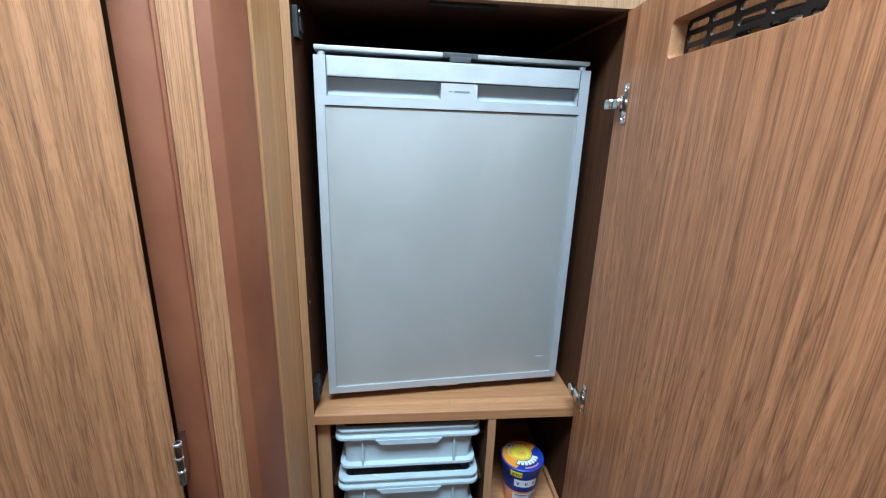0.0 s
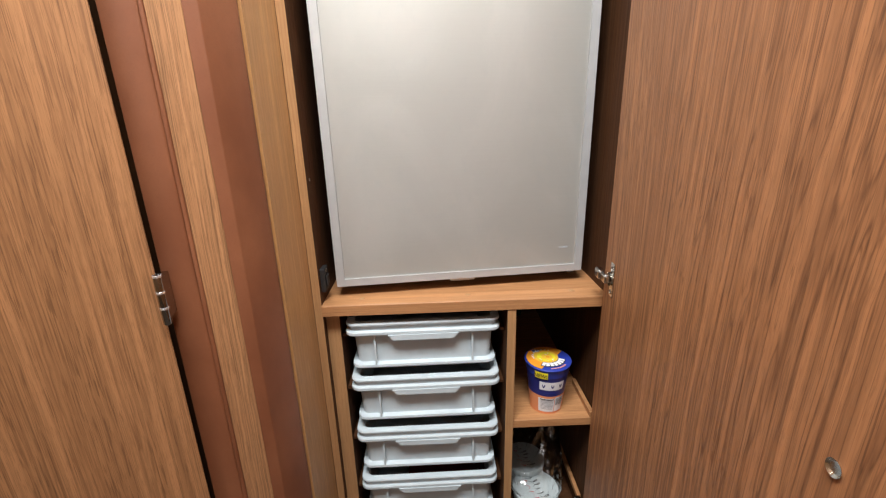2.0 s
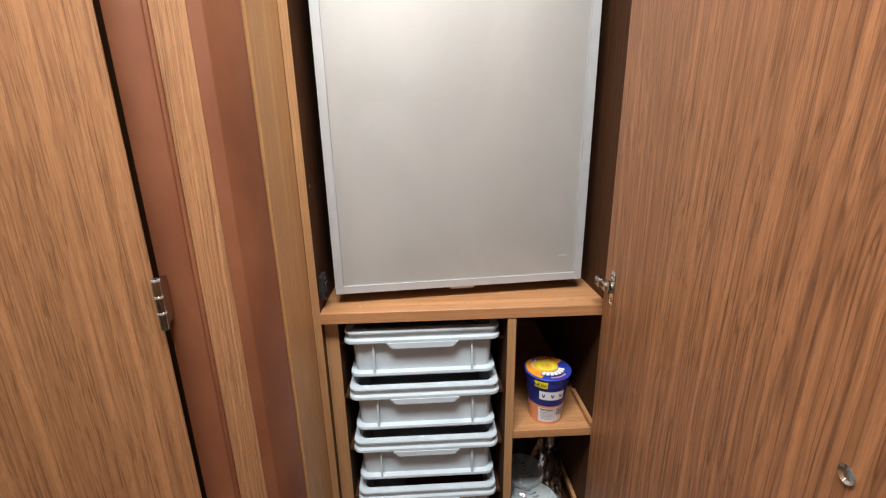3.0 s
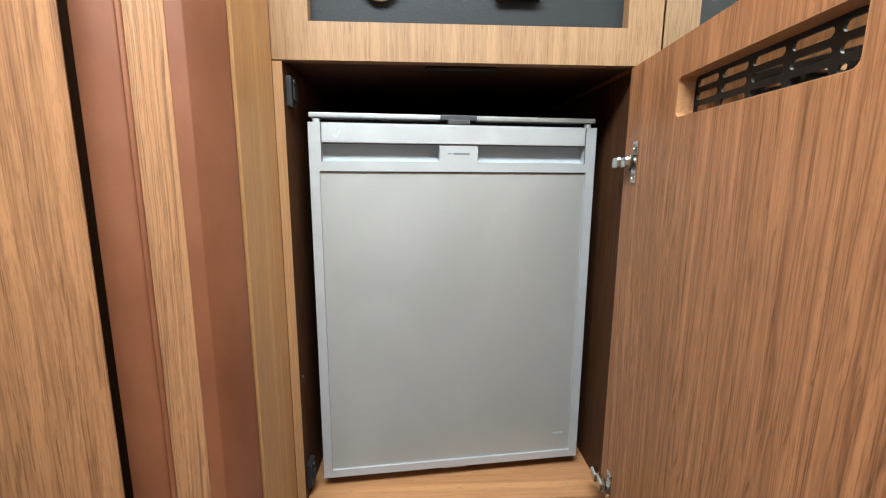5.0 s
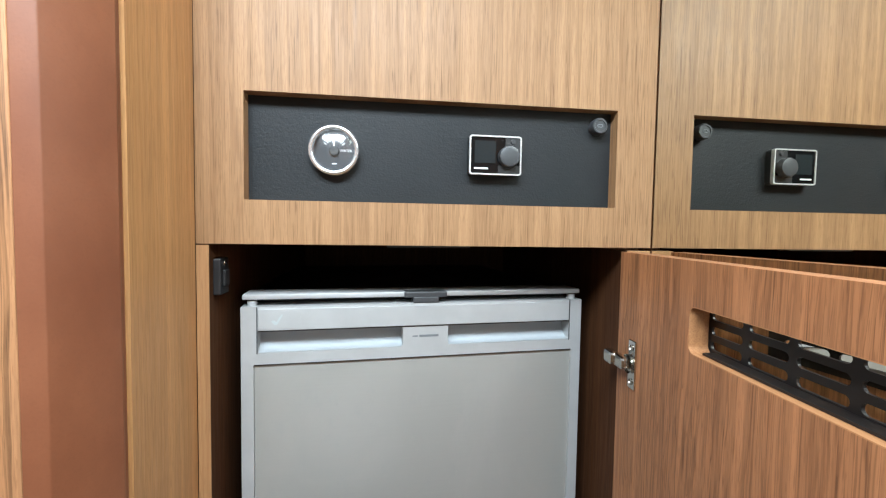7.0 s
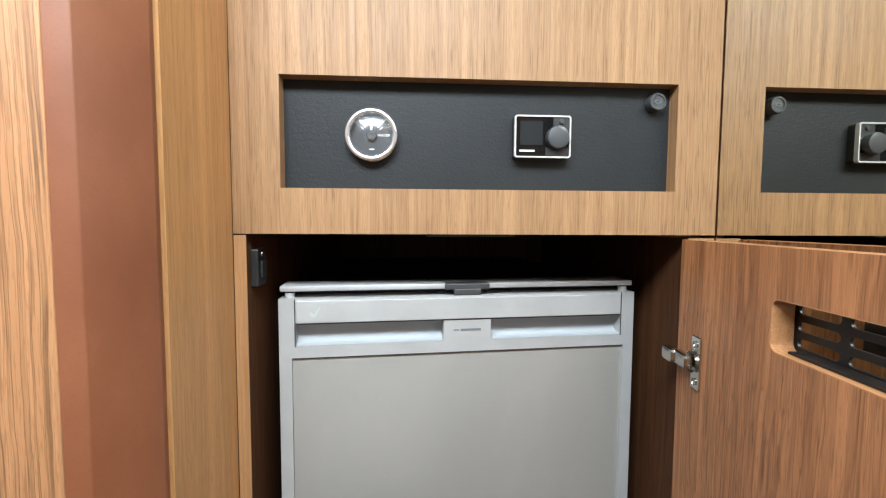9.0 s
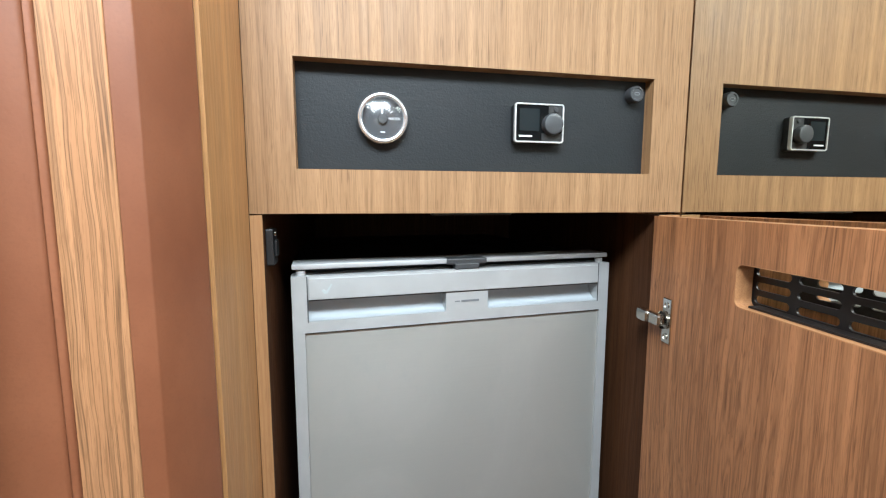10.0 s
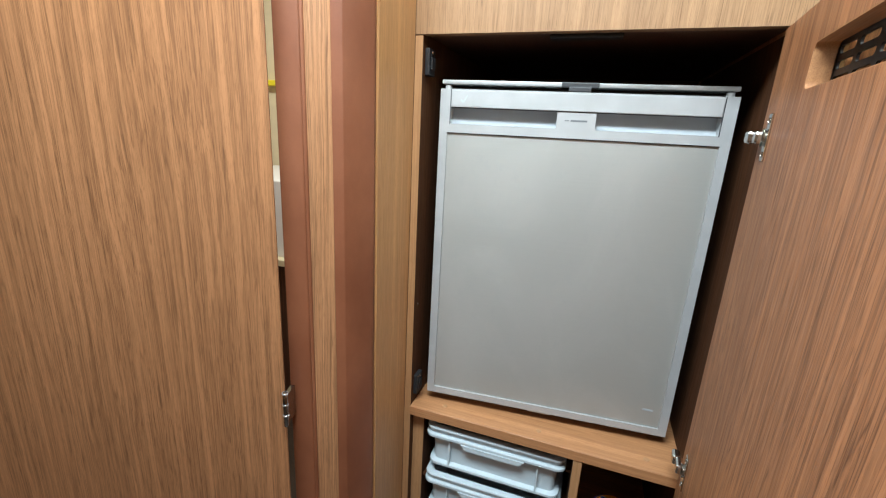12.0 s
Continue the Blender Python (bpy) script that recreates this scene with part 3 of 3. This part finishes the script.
def heater_control():
    t = thing("heater_control", "small black heater controller with a chrome rim, screen and rotary knob", "control panel", (0.0805, 0.018, 1.4325))
    w, h = 0.0672, 0.0492
    part("housing", slab(round_rect(w, h, 0.004), -0.009, 0.0), BLACK, t)
    part("rim", slab(round_rect(w, h, 0.0035), -0.0145, -0.0092, [round_rect(w - 0.0036, h - 0.0036, 0.002)]), ALUMINIUM, t, "bright chrome rim")
    part("faceplate", slab(round_rect(w - 0.0037, h - 0.0037, 0.002), -0.0132, -0.0093), DISPLAY, t, "glossy black face")
    part("side_plate", box(0.0125, 0.0318, -0.0137, -0.0133, 0.0045, 0.0225), BLACK, t)
    part("side_plate", box(0.0035, 0.0318, -0.0137, -0.0133, -0.0222, -0.0125), BLACK, t)
    part("screen", box(-0.027, 0.0, -0.0139, -0.0133, -0.010, 0.0178), SCREEN, t, "dark grey display")
    part("knob", lathe([(0.0134, 0.0133), (0.0134, 0.02), (0.0124, 0.0225), (0.009, 0.0235), (0, 0.023)], 40, "y", (0.0165, 0, -0.0018)), KNOB, t, "round graphite rotary knob", True)
    part("button", lathe([(0.0032, 0.0136), (0.0028, 0.0152), (0, 0.0154)], 20, "y", (0.0225, 0, 0.0175)), KNOB, t, "", True)
    part("lettering_bar", box(-0.0275, -0.0095, -0.0136, -0.0133, -0.0176, -0.0156), WHITE, t, "unreadable white lettering")
    part("lettering_bar", box(0.0265, 0.0295, -0.0141, -0.0138, -0.0195, -0.0178), INK, t)


def sensor_cap():
    t = thing("sensor_cap", "small round grey cap in the corner of the leather panel", "cap", (0.2195, 0.018, 1.476))
    part("cap_body", lathe([(0.0102, 0), (0.0106, 0.006), (0.0106, 0.012), (0.0095, 0.0138), (0.0075, 0.0138), (0.0068, 0.0128), (0, 0.0128)], 30, "y"), KNOB, t, "", True)
    part("cap_mark", slab(round_rect(0.0075, 0.004, 0.0019), -0.0134, -0.0129, [round_rect(0.006, 0.0026, 0.0012)]), GREYPRINT, t)


water_gauge()
heater_control()
sensor_cap()


# ---------------------------------------------------------------- fridge
def fridge():
    t = thing("fridge", "silver compressor fridge with a brushed steel door standing in the niche", "fridge", (0.0, 0.056, 0.0), turn=FRIDGE_TURN)
    b = 0.0015
    part("cabinet_body", box(-0.236, 0.236, 0.05, 0.5, 0.618, 1.2315, 0.004), BLACK, t)
    part("door_seal", box(-0.2345, 0.2345, 0.04, 0.0498, 0.622, 1.2275), RUBBER, t)
    # door of stiles, rails, steel panel and handle band
    d = part("door", box(-0.2375, 0.2375, 0.0255, 0.0398, 0.6205, 1.236, 0.003), SILVER, t, "silver framed fridge door")
    holes = [rect(-0.2226, 0.2226, 0.6345, 1.1615), round_rect(0.1866, 0.0296, 0.003, 4, -0.125, 1.1914), round_rect(0.1866, 0.0296, 0.003, 4, 0.125, 1.1914)]
    part("door_frame", slab(rect(-0.2375, 0.2375, 0.6205, 1.236), 0.0, 0.0253, holes), SILVER, d, "flat silver frame round the steel panel")
    part("panel_gasket", box(-0.2224, 0.2224, 0.0012, 0.0035, 1.1601, 1.1614), RUBBER, d, "thin dark joint over the panel")
    part("maker_mark", box(0.190, 0.208, 0.0033, 0.0036, 0.668, 0.6715), POCKET, d, "faint small print")
    part("steel_panel", box(-0.2224, 0.2224, 0.0036, 0.0253, 0.6347, 1.1613), STEEL, d, "brushed steel panel with faint smears")
    part("handle_bar", box(-0.2165, 0.2165, -0.0026, -0.0001, 1.2055, 1.2335, 0.0007, 1), SILVER, d, "long silver grip bar")
    for x0, x1 in ((-0.2183, -0.0317), (0.0317, 0.2183)):
        bm = bmesh.new()
        n = 10
        rows = []
        for k in range(n + 1):
            a = radians(90 * k / n)
            y, z = 0.0235 * math.sin(a) ** 0.7 + 0.0012, 1.1768 + 0.0292 * (1 - math.cos(a))
            rows.append((bm.verts.new((x0, y, z)), bm.verts.new((x1, y, z))))
        for p, q in zip(rows, rows[1:]):
            bm.faces.new((p[0], p[1], q[1], q[0]))
        part("grip_hollow", bm, POCKET, d, "scooped blue-grey finger hollow", True)
    part("logo_bar", box(-0.009, 0.018, -0.0004, -0.0001, 1.189, 1.192), GREYPRINT, d, "small grey maker's mark")
    part("logo_bar", box(-0.0185, -0.011, -0.0004, -0.0001, 1.1897, 1.1913), GREYPRINT, d)
    st = part("sticker", box(-0.2135, -0.165, -0.003, -0.0027, 1.208, 1.23), SILVER, d, "faint clear sticker")
    tick = [(-0.2005, 1.2175), (-0.1968, 1.2128), (-0.1935, 1.2132), (-0.1865, 1.2255), (-0.1885, 1.2262), (-0.1945, 1.2165), (-0.1985, 1.2192)]
    part("sticker_print", slab(tick, -0.0034, -0.0031), CARD, st, "pale tick-shaped mark")
    for x in (-0.2182, 0.2182):
        part("panel_gasket", box(x - 0.0006, x + 0.0006, -0.0006, -0.0001, 1.1755, 1.2358), RUBBER, d, "thin dark joint beside the grip bar")
    part("panel_gasket", box(-0.2165, 0.2165, -0.0005, -0.0001, 1.2038, 1.2052), RUBBER, d)
    # top lid, latch, pins, feet
    lid = part("top_trim", box(-0.2365, 0.2365, 0.004, 0.05, 1.2445, 1.2515, 0.0012), SILVER, t, "flat silver top trim", True)
    part("latch", box(-0.030, 0.030, 0.0005, 0.02, 1.2433, 1.2517, 0.0015), KNOB, lid, "dark chrome latch")
    part("latch_tongue", box(-0.018, 0.018, -0.001, 0.016, 1.2367, 1.2444, 0.001), KNOB, lid)
    part("top_plate", box(-0.2345, 0.2345, 0.05, 0.5, 1.2317, 1.243), BLACK, t)
    for x in (-0.226, 0.226):
        part("hinge_pin", lathe([(0.006, 0.0), (0.006, 0.0065), (0, 0.0068)], 18, at=(x, 0.012, 1.2361)), SILVER, d, "", True)
        part("foot", lathe([(0.008, 0), (0.008, 0.0196), (0, 0.0197)], 18, at=(x * 0.96, 0.07, 0.5987)), BLACK, t)
        part("foot", lathe([(0.008, 0), (0.008, 0.0196), (0, 0.0197)], 18, at=(x * 0.96, 0.46, 0.5987)), BLACK, t)
    part("hinge_foot", box(0.214, 0.226, 0.01, 0.03, 0.6125, 0.6203, 0.001, 1), BLACK, t)
    part("lower_latch", box(-0.024, 0.024, 0.006, 0.03, 0.6135, 0.6202, 0.002), SILVER, t)


FRIDGE_TURN = 5.2
fridge()


# ---------------------------------------------------------------- grey stacking bins
def ring_plan(w, d, r, z, seg=5):
    return [Vector((x, y, z)) for x, y in round_rect(w, d, r, seg)]


def loft(loops, bm=None, close_first=False, close_last=False):
    own = bmesh.new()
    rings = [[own.verts.new(p) for p in loop] for loop in loops]
    n = len(rings[0])
    for a, b in zip(rings, rings[1:]):
        for k in range(n):
            own.faces.new((a[k], a[(k + 1) % n], b[(k + 1) % n], b[k]))
    if close_first:
        own.faces.new(rings[0])
    if close_last:
        own.faces.new(rings[-1])
    return join(bm, own)


def storage_bin():
    """A shallow open stacking container; origin at the middle of its base."""
    t = thing("storage_bin", "grey plastic stacking bin slid between the cabinet sides", "bin", group="bins in the cabinet")
    w, dp, h = 0.293, 0.40, 0.100
    # walls as one folded shell: outside up, over the rim, inside down
    body = loft([ring_plan(w - 0.030, dp - 0.030, 0.016, 0.0), ring_plan(w - 0.016, dp - 0.016, 0.018, 0.002), ring_plan(w - 0.013, dp - 0.013, 0.019, 0.0045), ring_plan(w - 0.014, dp - 0.014, 0.019, 0.009),
                 ring_plan(w - 0.034, dp - 0.034, 0.012, 0.011), ring_plan(w - 0.027, dp - 0.027, 0.012, 0.076), ring_plan(w - 0.027, dp - 0.027, 0.012, h - 0.002),
                 ring_plan(w - 0.033, dp - 0.033, 0.010, h - 0.002), ring_plan(w - 0.040, dp - 0.040, 0.009, 0.006)], None, True, True)
    part("tub", body, BIN_GREY, t, "", True)
    rim = loft([ring_plan(w - 0.0265, dp - 0.0265, 0.012, 0.0735), ring_plan(w - 0.005, dp - 0.005, 0.016, 0.074), ring_plan(w, dp, 0.018, 0.0765),
                ring_plan(w, dp, 0.018, 0.0815), ring_plan(w - 0.003, dp - 0.003, 0.017, 0.0835), ring_plan(w - 0.013, dp - 0.013, 0.014, 0.084), ring_plan(w - 0.013, dp - 0.013, 0.014, 0.0935),
                ring_plan(w - 0.003, dp - 0.003, 0.018, 0.0945), ring_plan(w - 0.002, dp - 0.002, 0.018, 0.0975), ring_plan(w - 0.005, dp - 0.005, 0.016, h),
                ring_plan(w - 0.028, dp - 0.028, 0.010, h)], None)
    part("rim", rim, BIN_GREY, t, "double stacking rim", True)
    f = -dp / 2 + 0.0155
    for x in (-0.093, 0.093):
        part("rib", prism([(x - 0.0024, f + 0.004), (x - 0.0018, f - 0.0085), (x + 0.0018, f - 0.0085), (x + 0.0024, f + 0.004)], 0.009, 0.0755), BIN_GREY, t)
    lip = slab([(-0.066, 0.0755), (-0.056, 0.0645), (0.056, 0.0645), (0.066, 0.0755)], f - 0.0172, f - 0.0142)
    part("grip_lip", lip, BIN_GREY, t, "turned-down finger lip")
    part("grip_web", box(-0.056, 0.056, f - 0.0143, f - 0.001, 0.0705, 0.0738), BIN_GREY, t)
    return t


first = storage_bin()
BIN_Y = 0.005 + 0.2
first.matrix_world = pose(-0.0815, BIN_Y + 0.002, 0.456, 0, 0, 0.6)
for x, y, z, a in ((-0.080, BIN_Y, 0.337, 0.5), (-0.0795, BIN_Y + 0.001, 0.214, 0.2), (-0.0805, BIN_Y + 0.004, 0.087, 0.4)):
    copy_thing(first, pose(x, y, z, 0, 0, a))


def red_cloth():
    bm = bmesh.new()
    bmesh.ops.create_grid(bm, x_segments=16, y_segments=12, size=0.5)
    for v in bm.verts:
        x, y = v.co.x, v.co.y
        v.co = Vector((0.2 * x, 0.24 * y, 0.012 + 0.012 * noise.noise((6 * x, 6 * y, 0.3)) + 0.006 * noise.noise((17 * x, 15 * y, 2))))
    bmesh.ops.solidify(bm, geom=bm.faces[:], thickness=0.006)
    t = tagged(part("folded_cloth", bm, MAROON, None, "", True), "dark red cloth lying in a grey bin", "cloth")
    t.matrix_world = pose(-0.03, 0.19, 0.117)


red_cloth()


# ---------------------------------------------------------------- noodle cup on the small shelf
def noodle_cup():
    t = thing("noodle_cup", "blue and orange paper noodle cup on the small shelf", "cup", (0.1725, 0.052, 0.3277), turn=-6)
    h, r0, r1 = 0.111, 0.0325, 0.0445

    def rad(z):
        return r0 + (r1 - r0) * z / h

    part("lower_wall", lathe([(0, 0.003), (r0 - 0.003, 0.003), (r0 - 0.002, 0), (r0, 0.0), (rad(0.045), 0.045)], 56), SALMON, t, "orange lower print", True)
    part("upper_wall", lathe([(rad(0.045), 0.045), (rad(0.09), 0.09)], 56), NAVY, t, "navy blue print", True)
    part("collar", lathe([(rad(0.09), 0.09), (rad(0.09) + 0.0012, 0.0905), (rad(h) + 0.0005, h - 0.006), (r1 + 0.002, h - 0.004), (r1 + 0.0025, h - 0.001), (r1 + 0.0005, h + 0.0002), (r1 - 0.001, h)], 56), BLUE, t, "blue collar", True)
    lid = part("lid", lathe([(r1 + 0.0003, h - 0.0002), (r1 - 0.002, h + 0.0004), (0, h + 0.0004)], 56), BLUE, t, "printed lid, part blue, part orange", True)

    def on_lid(name, m, lift, loop):
        bm = bmesh.new()
        bm.faces.new([bm.verts.new((0.94 * x, 0.94 * y, h + 0.0004 + lift)) for x, y in loop])
        return part(name, bm, m, lid)

    def disc(cx, cy, rx, ry, a0=0.0, a1=360.0, n=40):
        return [(cx + rx * math.cos(radians(a0 + (a1 - a0) * k / n)), cy + ry * math.sin(radians(a0 + (a1 - a0) * k / n))) for k in range(n)]

    R = (r1 - 0.0008) / 0.94
    on_lid("orange_print", ORANGE, 0.0002, disc(0, 0, R, R, 40, 250))
    on_lid("picture_print", GOLD, 0.0004, disc(-0.004, 0.006, 0.027, 0.025))
    on_lid("picture_print", YELLOW, 0.0006, disc(-0.003, 0.005, 0.020, 0.018))
    on_lid("picture_print", GOLD, 0.0008, disc(-0.002, 0.004, 0.0125, 0.011))
    on_lid("picture_print", ORANGE, 0.0010, disc(0.0, 0.004, 0.004, 0.0035))
    rnd = random.Random(3)
    for k in range(16):
        a, q = rnd.uniform(0, 6.28), rnd.uniform(0.012, 0.021)
        cx, cy, b, w = 0.001 + q * math.cos(a), 0.003 + 0.9 * q * math.sin(a), rnd.uniform(0, 3.1), rnd.uniform(0.002, 0.005)
        on_lid("picture_print", YELLOW if k % 3 else PAPER, 0.0009, [(cx + p * w * math.cos(b) - q2 * math.sin(b), cy + p * w * math.sin(b) + q2 * math.cos(b)) for p, q2 in ((-1, -0.0006), (1, -0.0006), (1, 0.0006), (-1, 0.0006))])

    def letters(m, count, a0, da, rx, ry, cx0, cy0, w, hh, lift):
        for k in range(count):
            a = radians(a0 + da * k)
            cx, cy, b = cx0 + rx * math.cos(a), cy0 + ry * math.sin(a), a + math.pi / 2
            on_lid("lettering_shape", m, lift, [(cx + p * w * math.cos(b) - q * hh * math.sin(b), cy + p * w * math.sin(b) + q * hh * math.cos(b)) for p, q in ((-1, -1), (0.9, -0.85), (1, 1), (-0.85, 0.9))])

    letters(INK, 7, 248, 16, 0.030, 0.028, -0.001, 0.0, 0.0052, 0.0085, 0.0013)
    letters(PAPER, 7, 248, 16, 0.030, 0.028, -0.001, 0.0, 0.0038, 0.0068, 0.0016)
    letters(PAPER, 9, 70, 16, 0.0285, 0.0265, -0.004, 0.006, 0.0018, 0.002, 0.0011)
    letters(PINK, 6, 275, 9, 0.042, 0.041, -0.001, -0.001, 0.003, 0.0018, 0.0011)
    on_lid("logo_shape", PAPER, 0.0006, disc(-0.024, 0.028, 0.0095, 0.0055))
    on_lid("logo_shape", BLUE, 0.0008, disc(-0.027, 0.028, 0.004, 0.0035))
    on_lid("logo_shape", BLUE, 0.0008, disc(-0.0185, 0.029, 0.0035, 0.0032))

    def wrap(name, m, a0, a1, z0, z1, lift, label=""):
        """A printed patch that follows the wall, from angle a0 to a1 (0 faces -y)."""
        bm = bmesh.new()
        n = 10
        rows = []
        for k in range(n + 1):
            a = radians(-90 + a0 + (a1 - a0) * k / n)
            rows.append([bm.verts.new(((rad(z) + lift) * math.cos(a), (rad(z) + lift) * math.sin(a), z)) for z in (z0, z1)])
        for p, q in zip(rows, rows[1:]):
            bm.faces.new((p[0], q[0], q[1], p[1]))
        return part(name, bm, m, t, label, True)

    wrap("label_patch", YELLOW, -42, -8, 0.0895, 0.1045, 0.0022, "small yellow flash")
    words("NEW!", 0.0105, INK, t, pose(-0.0201, -0.0424, 0.0972, 84, 0, -25), "flash_lettering")
    wrap("label_patch", PAPER, -30, 42, 0.061, 0.081, 0.0005, "white panel with small pictures")
    for a in (-18, 7, 31):
        wrap("pictogram", NAVY, a - 4.2, a + 4.2, 0.0695, 0.0745, 0.0008)
        wrap("pictogram", NAVY, a - 2.4, a + 2.4, 0.0665, 0.0694, 0.0008)
        wrap("pictogram", PAPER, a - 1.6, a + 1.6, 0.0712, 0.0746, 0.0011)
    wrap("lettering_bar", BLUE, -40, 50, 0.0495, 0.0505, 0.0006)
    wrap("lettering_bar", BLUE, -36, 46, 0.0535, 0.0545, 0.0006)
    wrap("label_patch", PAPER, -34, 18, 0.006, 0.040, 0.0005, "white table of small print")
    wrap("label_patch", PAPER, 20, 52, 0.006, 0.042, 0.0005, "white bar code patch")
    for k in range(7):
        wrap("lettering_bar", GREYPRINT, -26, 14, 0.013 + 0.0034 * k, 0.0138 + 0.0034 * k, 0.0008)
    for k in range(9):
        wrap("lettering_bar", INK, 23 + 3 * k, 24.4 + 3 * k, 0.022, 0.040, 0.0008)
    wrap("lettering_bar", INK, -28, 16, 0.036, 0.0382, 0.0009)


noodle_cup()


# ---------------------------------------------------------------- bagged card tubs in the lower compartment
def card_tub(x, y, z, r, h, tilt, turn):
    t = thing("card_tub", "pale grey round tub with a script-printed lid inside a clear bag", "tub", (x, y, z), group="tubs in the bag")
    t.matrix_world = pose(x, y, z, tilt, 0, turn)
    part("tub_wall", lathe([(0, 0), (r * 0.9, 0), (r * 0.96, h - 0.012)], 40), CARD, t, "", True)
    lid = part("lid", lathe([(r * 0.96, h - 0.012), (r, h - 0.0115), (r, h - 0.0015), (r - 0.0015, h), (0, h)], 44), CARD, t, "flat pale lid", True)
    # one flowing line of script down the lid, and a short red one beside it
    for m, off, size, turns in ((INK, 0.05, 0.2, 6), (RED, -0.28, 0.09, 4)):
        bm = bmesh.new()
        ring = []
        for q in range(24 * turns + 1):
            a = 2 * math.pi * q / 24
            u = q / (24 * turns) - 0.5
            swell = size * r * (0.75 + 0.5 * math.sin(2.3 * a / math.pi))
            p = Vector((off * r + swell * math.sin(a), 1.3 * u * r + 0.35 * swell * math.cos(a), h + 0.0005))
            w = 0.0004 + 0.0012 * abs(math.sin(0.5 * a + 0.6))
            ring.append((bm.verts.new(p), bm.verts.new(p + Vector((0.4 * w, w, 0)))))
        for p, q in zip(ring, ring[1:]):
            bm.faces.new((p[0], p[1], q[1], q[0]))
        part("lettering_stroke", bm, m, lid)


def clear_bag():
    bm = bmesh.new()
    bmesh.ops.create_icosphere(bm, subdivisions=5, radius=1.0)
    for v in bm.verts:
        p = v.co.copy()
        q = Vector((0.074 * p.x, 0.165 * p.y, 0.062 * p.z))
        crumple = 0.012 * noise.noise(p * 3.1) + 0.010 * (0.5 - abs(noise.noise(p * 5.0))) + 0.006 * noise.noise(p * 12.0)
        q += p * crumple
        if p.z > 0.45 and p.x > -0.2 and p.y < 0.7:
            q.z += 0.20 * (p.z - 0.45) * (1 + 0.5 * noise.noise(p * 6))
            q.x += 0.06 * (p.z - 0.45)
        v.co = q
    t = tagged(part("plastic_bag", bm, BAG_FILM, None, "", True), "crumpled clear plastic bag round the tubs in the lower compartment", "bag")
    t.matrix_world = pose(0.166, 0.178, 0.1)
    t.visible_shadow = False


card_tub(0.166, 0.070, 0.0305, 0.053, 0.052, 0, 20)
card_tub(0.154, 0.145, 0.0305, 0.050, 0.070, 0, 15)
clear_bag()


def green_bundle():
    bm = bmesh.new()
    bmesh.ops.create_icosphere(bm, subdivisions=3, radius=1.0)
    for v in bm.verts:
        v.co = Vector((0.05 * v.co.x, 0.05 * v.co.y, 0.03 * v.co.z)) * (1 + 0.2 * noise.noise(v.co * 2.2))
    t = tagged(part("cloth_bundle", bm, TEAL, None, "", True), "dark green cloth bundle at the back of the small shelf", "cloth")
    t.matrix_world = pose(0.155, 0.46, 0.353)


green_bundle()


# ---------------------------------------------------------------- washroom seen through the door's gap
def washroom():
    c = thing("wall_unit", "white washroom wall unit with a beige ledge", "cabinet", (-1.1, 0.7, 0.66))
    part("unit_body", box(-0.3, 0.3, -0.2, 0.2595, 0.025, 0.305, 0.004), WHITE, c)
    part("ledge", box(-0.32, 0.32, -0.23, 0.2595, 0.0, 0.0248, 0.003), CREAM, c, "beige ledge")
    v = thing("vanity", "dark wood washroom vanity below the wall unit", "cabinet", (-1.1, 0.7, 0.0))
    part("vanity_body", box(-0.35, 0.35, -0.2, 0.2595, 0.0, 0.6598, 0.003), DARKWOOD_AND_SHADE, v)
    # plain yellow bar in place of a warm strip of light
    r = thing("trim_rail", "yellow bar standing in for a warm light strip on the washroom wall", "rail", (-1.1, 0.955, 1.33))
    part("rail_bar", box(-0.5, 0.3, -0.03, 0.0045, -0.012, 0.012, 0.003), YELLOW, r)


washroom()
